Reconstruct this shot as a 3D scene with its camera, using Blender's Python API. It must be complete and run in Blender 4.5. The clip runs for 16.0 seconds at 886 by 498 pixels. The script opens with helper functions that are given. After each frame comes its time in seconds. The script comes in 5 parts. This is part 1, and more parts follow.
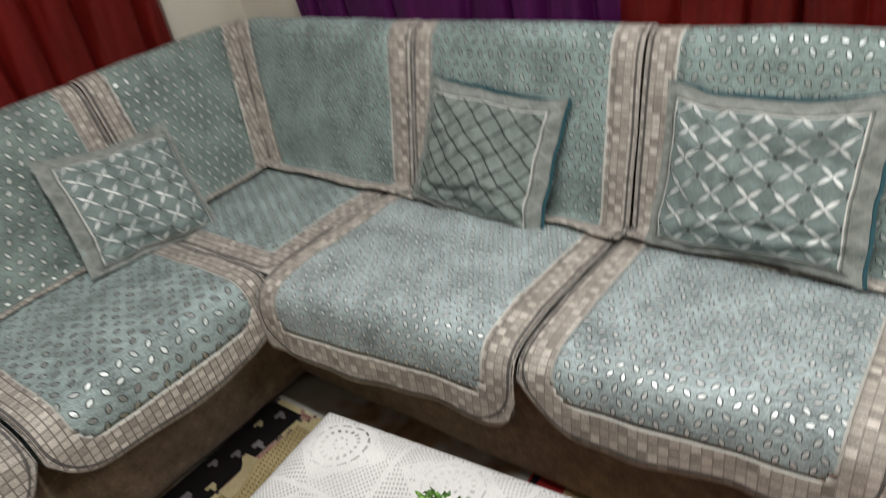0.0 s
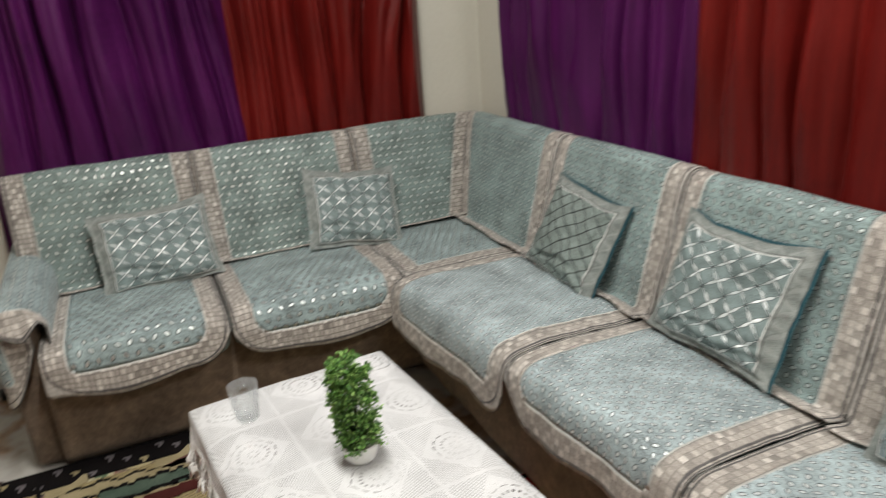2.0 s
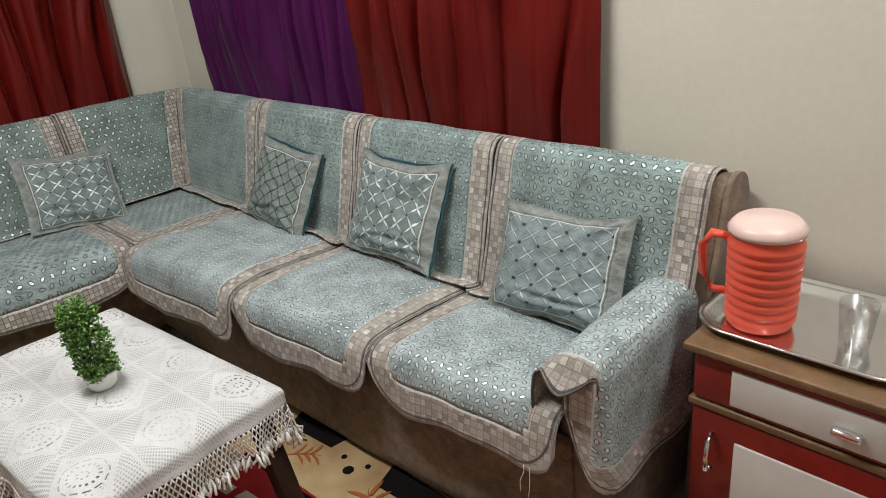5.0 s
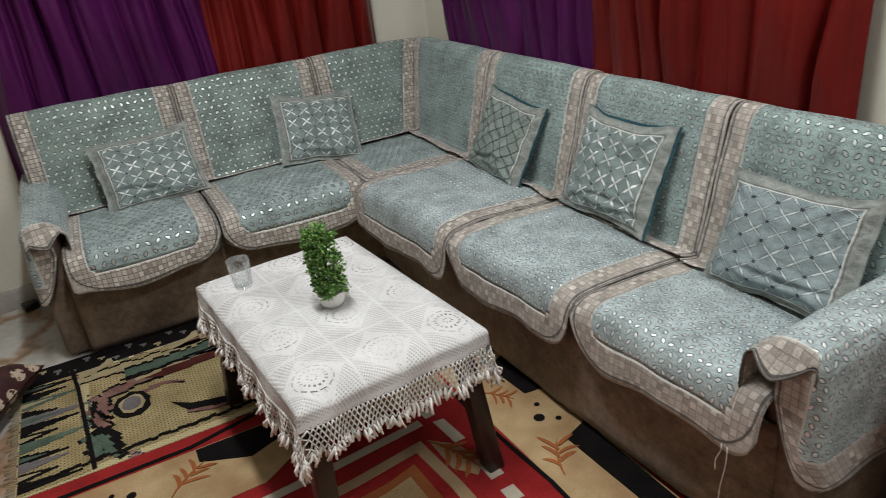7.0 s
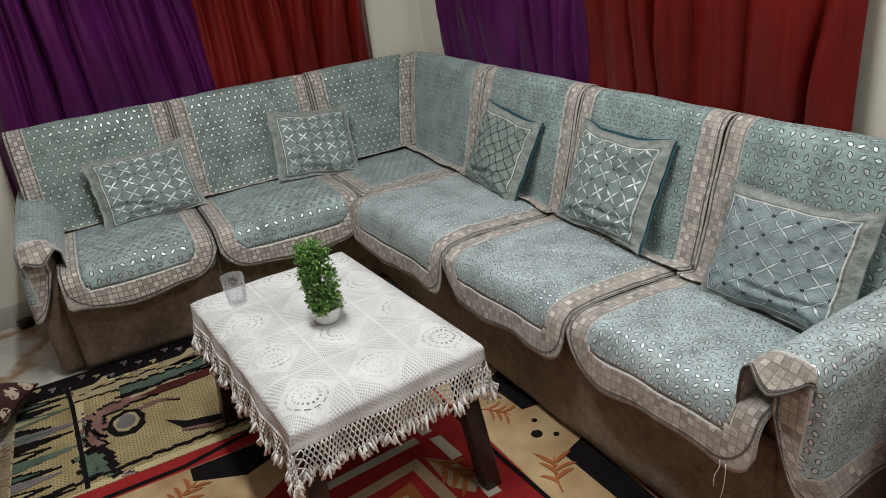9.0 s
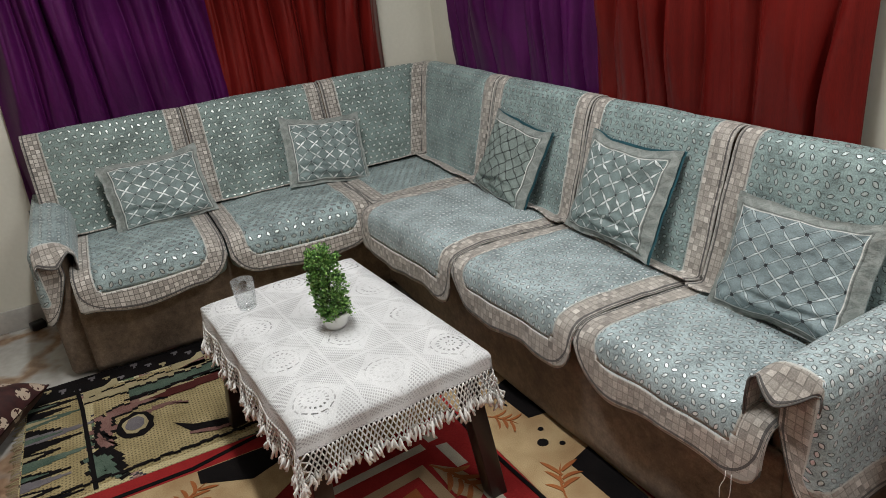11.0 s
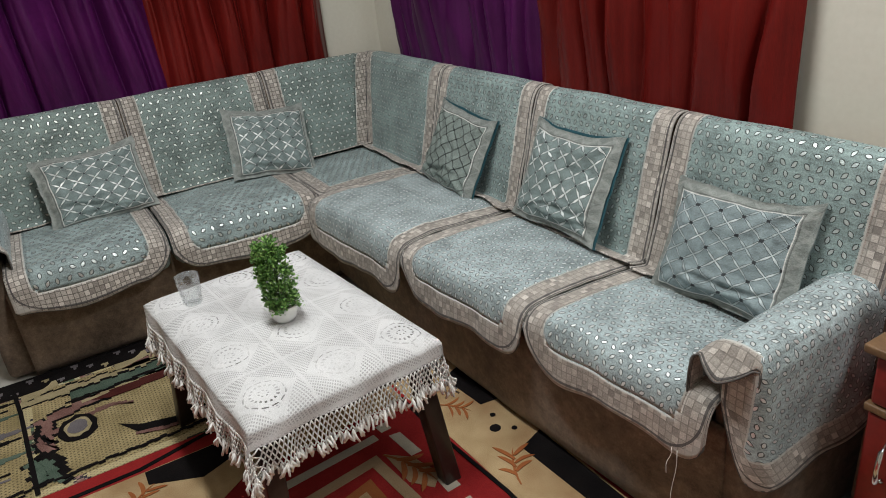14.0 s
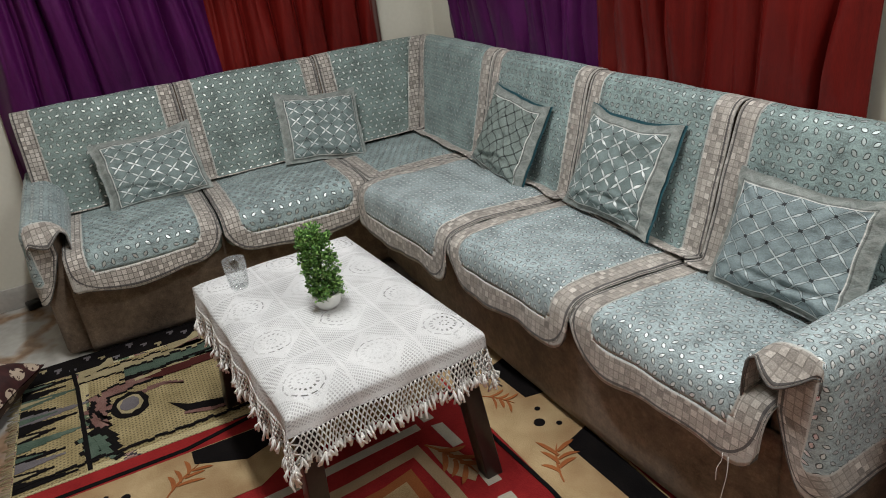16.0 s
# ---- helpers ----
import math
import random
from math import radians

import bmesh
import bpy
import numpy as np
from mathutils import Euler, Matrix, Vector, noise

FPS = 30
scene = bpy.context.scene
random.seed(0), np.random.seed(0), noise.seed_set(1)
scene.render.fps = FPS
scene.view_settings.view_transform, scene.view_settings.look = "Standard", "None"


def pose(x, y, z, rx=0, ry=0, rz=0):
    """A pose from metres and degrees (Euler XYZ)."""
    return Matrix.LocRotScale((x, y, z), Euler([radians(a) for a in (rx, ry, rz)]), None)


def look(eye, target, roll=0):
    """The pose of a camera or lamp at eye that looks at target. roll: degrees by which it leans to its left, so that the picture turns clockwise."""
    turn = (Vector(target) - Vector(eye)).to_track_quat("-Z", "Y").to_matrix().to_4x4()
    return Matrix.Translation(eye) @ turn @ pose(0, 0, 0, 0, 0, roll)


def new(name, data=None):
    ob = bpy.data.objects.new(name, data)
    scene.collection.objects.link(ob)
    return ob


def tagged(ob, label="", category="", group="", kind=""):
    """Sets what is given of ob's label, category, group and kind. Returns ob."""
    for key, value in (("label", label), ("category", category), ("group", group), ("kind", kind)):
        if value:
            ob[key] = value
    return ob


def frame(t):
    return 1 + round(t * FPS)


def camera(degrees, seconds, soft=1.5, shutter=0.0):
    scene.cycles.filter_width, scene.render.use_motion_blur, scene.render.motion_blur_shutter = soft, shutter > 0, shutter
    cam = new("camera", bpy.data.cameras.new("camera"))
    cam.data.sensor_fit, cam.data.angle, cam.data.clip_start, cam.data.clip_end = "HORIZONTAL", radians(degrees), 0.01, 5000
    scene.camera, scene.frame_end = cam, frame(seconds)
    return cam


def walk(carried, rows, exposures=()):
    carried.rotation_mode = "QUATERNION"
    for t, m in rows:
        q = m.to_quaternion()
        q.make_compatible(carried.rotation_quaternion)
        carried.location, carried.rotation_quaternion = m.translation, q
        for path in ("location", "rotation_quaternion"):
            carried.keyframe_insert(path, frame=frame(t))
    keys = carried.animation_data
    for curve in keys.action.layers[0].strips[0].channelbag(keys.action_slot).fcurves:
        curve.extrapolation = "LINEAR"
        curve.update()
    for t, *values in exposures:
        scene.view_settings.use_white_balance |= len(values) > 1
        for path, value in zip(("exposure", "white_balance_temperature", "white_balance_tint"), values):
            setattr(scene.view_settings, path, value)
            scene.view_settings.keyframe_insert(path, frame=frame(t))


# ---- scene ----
cam = camera(64.0, 16.0, soft=0.55, shutter=0.5)
PATH = [
    (0, (2.079, -1.508, 1.27), (0.912, -0.245, 0.248), -11.2),
    (0.5, (2.268, -1.602, 1.296), (0.824, -0.418, 0.579), -7.3),
    (1, (2.469, -1.667, 1.331), (0.755, -0.954, 0.587), -6.0),
    (1.2, (2.556, -1.669, 1.349), (0.785, -1.069, 0.639), -5.2),
    (1.3, (2.612, -1.663, 1.353), (0.808, -1.141, 0.667), -4.8),
    (1.5, (2.751, -1.561, 1.288), (0.949, -1.083, 0.563), -3.3),
    (2, (2.914, -1.49, 1.325), (1.182, -0.75, 0.654), -4.1),
    (2.5, (2.985, -1.568, 1.366), (1.307, -0.692, 0.721), -3.6),
    (3, (3.009, -1.614, 1.352), (1.487, -0.604, 0.538), -3.3),
    (3.5, (3.076, -1.628, 1.383), (1.511, -0.653, 0.608), -5.1),
    (4, (3.253, -1.538, 1.362), (1.613, -0.657, 0.631), -6.4),
    (4.1, (3.265, -1.562, 1.346), (1.681, -0.584, 0.615), -5.2),
    (4.2, (3.29, -1.55, 1.321), (1.728, -0.525, 0.603), -4.9),
    (4.6, (3.33, -1.56, 1.335), (1.913, -0.37, 0.585), -5.2),
    (5.1, (3.36, -1.575, 1.35), (2.007, -0.313, 0.55), -5.8),
    (5.7, (3.385, -1.59, 1.36), (1.978, -0.39, 0.52), -6.4),
    (6.3, (3.397, -1.605, 1.366), (1.88, -0.63, 0.502), -6.8),
    (6.5, (3.391, -1.608, 1.364), (1.821, -0.711, 0.509), -7.1),
    (7, (3.371, -1.609, 1.357), (1.722, -0.853, 0.514), -6.9),
    (7.5, (3.367, -1.597, 1.354), (1.685, -0.889, 0.534), -6.9),
    (8, (3.367, -1.587, 1.353), (1.7, -0.848, 0.532), -7.6),
    (8.5, (3.367, -1.589, 1.355), (1.708, -0.828, 0.538), -7.3),
    (9, (3.367, -1.592, 1.355), (1.706, -0.826, 0.547), -7.2),
    (11.5, (3.381, -1.595, 1.355), (1.698, -0.848, 0.575), -6.7),
    (12, (3.381, -1.593, 1.354), (1.704, -0.834, 0.571), -6.8),
    (12.5, (3.38, -1.582, 1.348), (1.713, -0.8, 0.569), -6.8),
    (13, (3.385, -1.582, 1.351), (1.763, -0.729, 0.55), -6.8),
    (13.5, (3.383, -1.589, 1.351), (1.775, -0.714, 0.545), -6.2),
    (14, (3.382, -1.597, 1.35), (1.777, -0.729, 0.531), -6.3),
    (14.5, (3.374, -1.591, 1.35), (1.76, -0.748, 0.522), -6.5),
    (15, (3.37, -1.582, 1.349), (1.743, -0.757, 0.527), -6.8),
    (15.5, (3.363, -1.567, 1.346), (1.714, -0.799, 0.515), -7.2),
    (16, (3.358, -1.555, 1.341), (1.692, -0.835, 0.5), -7.2),
]
EXPOSURE = [
    (0.0, 0.05, 6750, 12), (0.5, 0.30, 7000, 12), (1.0, 0.44, 7000, 12), (1.5, 0.38, 6750, 12), (2.0, 0.18, 6800, 12), (2.5, 0.26, 6950, 12),
    (3.0, 0.14, 6750, 12), (3.5, 0.0, 6700, 12), (4.2, 0.0, 6700, 12), (6.3, 0.03, 6600, 11), (7.0, -0.08, 6550, 11), (16.0, -0.08, 6500, 11),
]
walk(cam, [(t, look(eye, target, roll)) for t, eye, target, roll in PATH], EXPOSURE)

# ---- light ----
world = bpy.data.worlds.new("world")
scene.world = world
world.use_nodes = True
world.node_tree.nodes["Background"].inputs[0].default_value = (1.0, 0.95, 0.88, 1)
world.node_tree.nodes["Background"].inputs[1].default_value = 0.01


def lamp(name, place, target, size, watts, colour, size_y=None):
    data = bpy.data.lights.new(name, "AREA")
    data.shape = "RECTANGLE" if size_y else "DISK"
    data.size = size
    if size_y:
        data.size_y = size_y
    data.energy, data.color = watts, colour
    ob = new(name, data)
    ob.matrix_world = look(place, target)
    return ob


KEY = lamp("ceiling_tube_light", (1.74, -1.28, 2.65), (1.74, -1.27, 0.0), 1.2, 46, (0.975, 1.0, 0.975), 0.12)
WALL = lamp("wall_tube_light", (3.30, -0.22, 2.32), (2.40, -1.0, 0.4), 1.1, 26, (0.975, 1.0, 0.975), 0.10)

# ---- materials ----


class Nodes:
    """Short hand for node materials."""

    def __init__(self, name):
        self.mat = bpy.data.materials.new(name)
        self.mat.use_nodes = True
        self.tree = self.mat.node_tree
        self.bsdf = self.tree.nodes["Principled BSDF"]
        self.out = self.tree.nodes["Material Output"]

    def node(self, kind, **props):
        n = self.tree.nodes.new(kind)
        for key, value in props.items():
            if key == "operation":
                n.operation = value
            elif key == "data_type":
                n.data_type = value
            elif key == "blend_type":
                n.blend_type = value
            elif key == "attribute_name":
                n.attribute_name = value
            elif key == "feature":
                n.feature = value
        return n

    def link(self, a, b):
        if hasattr(a, "is_output"):
            self.tree.links.new(a, b)
        else:
            b.default_value = a
        return b

    def m(self, op, a, b=0.0, c=0.0):
        n = self.node("ShaderNodeMath", operation=op)
        for i, v in enumerate((a, b, c)):
            self.link(v, n.inputs[i])
        return n.outputs[0]

    def mix(self, f, a, b, blend="MIX"):
        n = self.node("ShaderNodeMix", data_type="RGBA", blend_type=blend)
        self.link(f, n.inputs[0])
        for v, i in ((a, 6), (b, 7)):
            self.link((*v, 1) if isinstance(v, tuple) and len(v) == 3 else v, n.inputs[i])
        return n.outputs[2]

    def uv(self):
        n = self.node("ShaderNodeUVMap")
        s = self.node("ShaderNodeSeparateXYZ")
        self.link(n.outputs[0], s.inputs[0])
        return s.outputs[0], s.outputs[1]

    def coords(self, what="Object"):
        return self.node("ShaderNodeTexCoord").outputs[what]

    def attr(self, name):
        return self.node("ShaderNodeAttribute", attribute_name=name).outputs["Fac"]

    def noise(self, scale, detail=3.0, vec=None, rough=0.5):
        n = self.node("ShaderNodeTexNoise")
        n.inputs["Scale"].default_value, n.inputs["Detail"].default_value = scale, detail
        n.inputs["Roughness"].default_value = rough
        self.link(vec if vec is not None else self.coords(), n.inputs["Vector"])
        return n.outputs["Fac"]

    def vec(self, x, y, z=0.0):
        n = self.node("ShaderNodeCombineXYZ")
        for i, v in enumerate((x, y, z)):
            self.link(v, n.inputs[i])
        return n.outputs[0]

    def step(self, x, edge, soft=0.0):
        """1 where x is over edge."""
        if soft:
            n = self.node("ShaderNodeMapRange")
            self.link(x, n.inputs[0])
            n.inputs[1].default_value, n.inputs[2].default_value = edge - soft, edge + soft
            return n.outputs[0]
        return self.m("GREATER_THAN", x, edge)

    def ramp(self, x, stops, constant=False):
        n = self.node("ShaderNodeValToRGB")
        self.link(x, n.inputs[0])
        r = n.color_ramp
        r.interpolation = "CONSTANT" if constant else "LINEAR"
        while len(r.elements) < len(stops):
            r.elements.new(0.5)
        for e, (p, c) in zip(r.elements, stops):
            e.position, e.color = p, (*c, 1)
        return n.outputs[0]

    def bump(self, height, strength=0.3, distance=0.002):
        n = self.node("ShaderNodeBump")
        n.inputs["Strength"].default_value, n.inputs["Distance"].default_value = strength, distance
        self.link(height, n.inputs["Height"])
        self.link(n.outputs[0], self.bsdf.inputs["Normal"])

    def set(self, colour=None, rough=None, metal=None, sheen=None, spec=None):
        if colour is not None:
            self.link((*colour, 1) if isinstance(colour, tuple) and len(colour) == 3 else colour, self.bsdf.inputs["Base Color"])
        for v, k in ((rough, "Roughness"), (metal, "Metallic"), (sheen, "Sheen Weight"), (spec, "Specular IOR Level")):
            if v is not None:
                self.link(v, self.bsdf.inputs[k])
        return self.mat


def plain(name, colour, rough=0.6, metal=0.0, vary=0.15, scale=18.0, bump=0.0):
    n = Nodes(name)
    f = n.m("ADD", n.m("MULTIPLY", n.noise(scale, 5), 0.6), n.m("MULTIPLY", n.noise(scale * 9, 3), 0.4))
    low = tuple(c * (1 - vary) for c in colour)
    high = tuple(min(1, c * (1 + vary)) for c in colour)
    if bump:
        n.bump(f, bump)
    return n.set(n.ramp(f, [(0.3, low), (0.7, high)]), rough, metal)


def leaf_cloth(name, base, motif, shine=0.34, silver=0.55, cu=0.035, cv=0.030, leaf_size=0.29, lines=0.30):
    """Jacquard cover: leaf motifs in rows, checked border, corded edges. UV in metres, 'edge' in metres from the hem."""
    n = Nodes(name)
    u, v = n.uv()
    e = n.attr("edge")
    row = n.m("FLOOR", n.m("DIVIDE", v, cv))
    odd = n.m("MODULO", n.m("ABSOLUTE", row), 2.0)
    us = n.m("ADD", n.m("DIVIDE", u, cu), n.m("MULTIPLY", odd, 0.5))
    col = n.m("FLOOR", us)
    x = n.m("MULTIPLY", n.m("SUBTRACT", n.m("FRACT", us), 0.5), cu)
    y = n.m("MULTIPLY", n.m("SUBTRACT", n.m("FRACT", n.m("DIVIDE", v, cv)), 0.5), cv)
    # each leaf has its own slant and lies a little off the row
    luck = n.noise(5.7, 0, n.vec(n.m("MULTIPLY", col, 1.37), n.m("MULTIPLY", row, 1.71)))
    x = n.m("ADD", x, n.m("MULTIPLY", n.m("SUBTRACT", luck, 0.5), cu * 0.35))
    par = n.m("MODULO", n.m("ABSOLUTE", n.m("ADD", col, row)), 2.0)
    turn = n.m("ADD", n.m("MULTIPLY", n.m("SUBTRACT", n.m("MULTIPLY", par, 2.0), 1.0), 0.85), n.m("MULTIPLY", n.m("SUBTRACT", luck, 0.5), 2.4))
    c, s = n.m("COSINE", turn), n.m("SINE", turn)
    a = n.m("ADD", n.m("MULTIPLY", x, c), n.m("MULTIPLY", y, s))
    b = n.m("SUBTRACT", n.m("MULTIPLY", y, c), n.m("MULTIPLY", x, s))
    L, W = cu * leaf_size, cu * leaf_size * 0.52
    shape = n.m("ADD", n.m("DIVIDE", n.m("ABSOLUTE", b), W), n.m("POWER", n.m("DIVIDE", n.m("ABSOLUTE", a), L), 2.0))
    inside = n.m("LESS_THAN", shape, 0.85)
    outline = n.m("MULTIPLY", n.m("LESS_THAN", shape, 1.42), n.m("SUBTRACT", 1.0, inside))
    weave = n.noise(250, 3, n.vec(u, v), 0.75)
    blot = n.noise(11, 4, n.vec(u, v))
    crinkle = n.noise(120, 3, n.vec(n.m("MULTIPLY", u, 0.35), v))
    tone = n.m("ADD", n.m("MULTIPLY", weave, 0.45), n.m("ADD", n.m("MULTIPLY", blot, 0.3), n.m("MULTIPLY", crinkle, 0.25)))
    ground = n.ramp(tone, [(0.38, tuple(k * 0.34 for k in base)), (0.50, base), (0.62, tuple(k * 1.62 for k in base))])
    # sheen painted into the colour: some leaves are mixed whiter than others
    painted_sheen = n.m("MULTIPLY", n.step(n.noise(34, 1, n.vec(col, row)), 0.30, 0.25), n.step(n.noise(9, 2, n.vec(u, v)), 0.42, 0.16))
    leaf = n.mix(n.m("ADD", 0.55, n.m("MULTIPLY", painted_sheen, 0.45)), ground, motif)
    field = n.mix(n.m("MULTIPLY", outline, 0.92), ground, tuple(k * 0.16 for k in base))
    field = n.mix(inside, field, leaf)
    # border: small woven squares
    q = 0.0172
    bu, bv = n.m("FRACT", n.m("DIVIDE", u, q)), n.m("FRACT", n.m("DIVIDE", v, q))
    line = n.m("MAXIMUM", n.m("LESS_THAN", bu, 0.15), n.m("LESS_THAN", bv, 0.15))
    cell = n.noise(7.3, 0, n.vec(n.m("FLOOR", n.m("DIVIDE", u, q)), n.m("FLOOR", n.m("DIVIDE", v, q))))
    chess = n.m("FLOORED_MODULO", n.m("ADD", n.m("FLOOR", n.m("DIVIDE", u, q)), n.m("FLOOR", n.m("DIVIDE", v, q))), 2.0)
    pick = n.m("ADD", n.m("MULTIPLY", cell, 0.45), n.m("ADD", n.m("MULTIPLY", weave, 0.52), n.m("MULTIPLY", chess, 0.075)))
    sq = n.ramp(pick, [(0.36, (0.22, 0.20, 0.18)), (0.52, (0.41, 0.372, 0.337)), (0.70, (0.68, 0.635, 0.585))])
    border = n.mix(n.m("MULTIPLY", line, n.m("ADD", lines, n.m("MULTIPLY", weave, 0.75))), sq, (0.135, 0.12, 0.105))
    inb = n.m("LESS_THAN", e, 0.068)
    cloth = n.mix(inb, field, border)
    cord = n.m("LESS_THAN", n.m("ABSOLUTE", n.m("SUBTRACT", e, n.m("ADD", 0.068, n.m("MULTIPLY", n.m("SUBTRACT", weave, 0.5), 0.006)))), 0.0024)
    cloth = n.mix(n.m("MULTIPLY", cord, 0.85), cloth, (0.55, 0.55, 0.52))
    dark = n.m("LESS_THAN", n.m("ABSOLUTE", n.m("SUBTRACT", e, 0.0105)), 0.0028)
    cloth = n.mix(n.m("MULTIPLY", dark, 0.85), cloth, (0.045, 0.042, 0.045))
    pale = n.m("LESS_THAN", e, 0.0035)
    cloth = n.mix(n.m("MULTIPLY", pale, 0.6), cloth, (0.5, 0.48, 0.45))
    sheen = n.m("MULTIPLY", inside, n.m("SUBTRACT", 1.0, inb))
    rough = n.m("SUBTRACT", 0.72, n.m("MULTIPLY", sheen, 0.72 - shine))
    h = n.m("ADD", n.m("MULTIPLY", n.m("ADD", inside, n.m("MULTIPLY", n.m("SUBTRACT", 1.0, line), inb)), 0.5), n.m("MULTIPLY", n.m("ADD", weave, crinkle), 0.5))
    n.bump(h, 0.55, 0.003)
    n.bsdf.inputs["Sheen Weight"].default_value = 0.15
    return n.set(cloth, rough, metal=n.m("MULTIPLY", sheen, silver), spec=0.5)


def pillow_cloth(name, base, dim, thread=(0.84, 0.88, 0.88), swell_size=0.075, stalk=0.016, shine_from=0.48, knots=0.11, all_knots=False):
    """Cushion cover: plain frame, corded line, diagonal lattice of satin petals and dark knots. UV -1..1."""
    n = Nodes(name)
    u, v = n.uv()
    r = n.m("MAXIMUM", n.m("ABSOLUTE", u), n.m("ABSOLUTE", v))
    p = n.m("MULTIPLY", n.m("ADD", u, v), 3.0)
    q = n.m("MULTIPLY", n.m("SUBTRACT", u, v), 3.0)
    fp = n.m("SUBTRACT", n.m("FRACT", p), 0.5)
    fq = n.m("SUBTRACT", n.m("FRACT", q), 0.5)

    def petals(a, line, run):
        # a flower of four petals at every other crossing, a knot at the rest, thin stalks between them
        t = n.m("ABSOLUTE", n.m("SUBTRACT", n.m("FLOORED_MODULO", n.m("ADD", n.m("SUBTRACT", run, 0.5), n.m("FLOOR", line)), 2.0), 1.0))
        swell = n.m("MAXIMUM", 0.0, n.m("SINE", n.m("MULTIPLY", n.m("MINIMUM", t, 0.66), math.pi / 0.66)))
        w = n.m("ADD", stalk, n.m("MULTIPLY", swell, swell_size))
        return n.m("LESS_THAN", n.m("ABSOLUTE", a), w), n.m("LESS_THAN", n.m("ABSOLUTE", a), n.m("ADD", w, 0.036))

    a1, o1 = petals(fp, p, q)
    a2, o2 = petals(fq, q, p)
    sat = n.m("MAXIMUM", a1, a2)
    out = n.m("MAXIMUM", o1, o2)
    knot = n.m("MULTIPLY", n.m("LESS_THAN", n.m("ABSOLUTE", n.m("ADD", fp, fq)), knots), n.m("LESS_THAN", n.m("ABSOLUTE", n.m("SUBTRACT", fp, fq)), knots))
    alt = n.m("MODULO", n.m("ABSOLUTE", n.m("ADD", n.m("FLOOR", p), n.m("FLOOR", q))), 2.0)
    if not all_knots:
        knot = n.m("MULTIPLY", knot, n.m("SUBTRACT", 1.0, alt))
    vec = n.vec(u, v)
    weave, blot = n.noise(48, 4, vec, 0.75), n.noise(4, 4, vec)
    tone = n.m("ADD", n.m("MULTIPLY", weave, 0.6), n.m("MULTIPLY", blot, 0.4))
    ground = n.ramp(tone, [(0.36, tuple(k * 0.55 for k in base)), (0.64, tuple(k * 1.35 for k in base))])
    # satin highlights painted in: petals whiten in patches from shine_from upwards
    painted_sheen = n.step(n.noise(2.4, 3, vec), shine_from, 0.12)
    satin = n.mix(n.m("MULTIPLY", n.m("ADD", 0.30, n.m("MULTIPLY", painted_sheen, 0.70)), dim), ground, thread)
    field = n.mix(n.m("MULTIPLY", out, 0.8), ground, tuple(k * 0.25 for k in base))
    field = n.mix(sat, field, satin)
    field = n.mix(knot, field, (0.02, 0.025, 0.03))
    edge = n.ramp(tone, [(0.36, (0.125, 0.145, 0.138)), (0.64, (0.31, 0.335, 0.318))])
    edge = n.mix(n.m("MULTIPLY", out, 0.35), edge, (0.36, 0.375, 0.36))
    col = n.mix(n.m("GREATER_THAN", r, 0.84), field, edge)
    cord = n.m("LESS_THAN", n.m("ABSOLUTE", n.m("SUBTRACT", r, 0.84)), 0.0075)
    col = n.mix(cord, col, (0.62, 0.62, 0.6))
    seam = n.m("LESS_THAN", n.m("ABSOLUTE", n.m("SUBTRACT", r, 0.868)), 0.008)
    col = n.mix(n.m("MULTIPLY", seam, 0.6), col, (0.06, 0.06, 0.06))
    inner = n.m("LESS_THAN", r, 0.84)
    rough = n.m("SUBTRACT", 0.75, n.m("MULTIPLY", n.m("MULTIPLY", sat, inner), 0.42))
    metal = n.m("MULTIPLY", n.m("MULTIPLY", sat, inner), 0.2)
    n.bump(n.m("ADD", n.m("MULTIPLY", n.m("MULTIPLY", sat, inner), 0.6), n.m("ADD", n.m("MULTIPLY", weave, 0.8), n.m("MULTIPLY", n.noise(7, 3, vec), 3.0))), 0.6, 0.0035)
    return n.set(col, rough, metal)


def satin(name, low, high):
    n = Nodes(name)
    s = n.node("ShaderNodeSeparateXYZ")
    n.link(n.coords(), s.inputs[0])
    streak = n.noise(42, 4, n.vec(n.m("ADD", s.outputs[0], s.outputs[1]), n.m("MULTIPLY", s.outputs[2], 0.05)))
    blot = n.noise(3, 4)
    slub = n.noise(420, 2, n.vec(n.m("ADD", s.outputs[0], s.outputs[1]), n.m("MULTIPLY", s.outputs[2], 0.12)))
    f = n.m("ADD", n.m("MULTIPLY", streak, 0.30), n.m("ADD", n.m("MULTIPLY", blot, 0.45), n.m("MULTIPLY", slub, 0.25)))
    n.bump(n.m("ADD", streak, n.m("MULTIPLY", slub, 0.15)), 0.22, 0.003)
    return n.set(n.ramp(f, [(0.34, low), (0.66, high)]), 0.38, spec=0.20)


def suede():
    n = Nodes("brown_suede")
    a, b = n.noise(4.5, 5), n.noise(30, 6, rough=0.75)
    nap = n.noise(190, 4, rough=0.8)
    f = n.m("ADD", n.m("MULTIPLY", a, 0.36), n.m("ADD", n.m("MULTIPLY", b, 0.40), n.m("MULTIPLY", nap, 0.24)))
    n.bump(n.m("ADD", nap, b), 0.4, 0.002)
    n.bsdf.inputs["Sheen Weight"].default_value = 0.10
    return n.set(n.ramp(f, [(0.34, (0.052, 0.035, 0.025)), (0.50, (0.170, 0.121, 0.085)), (0.64, (0.32, 0.235, 0.17))]), 0.85)


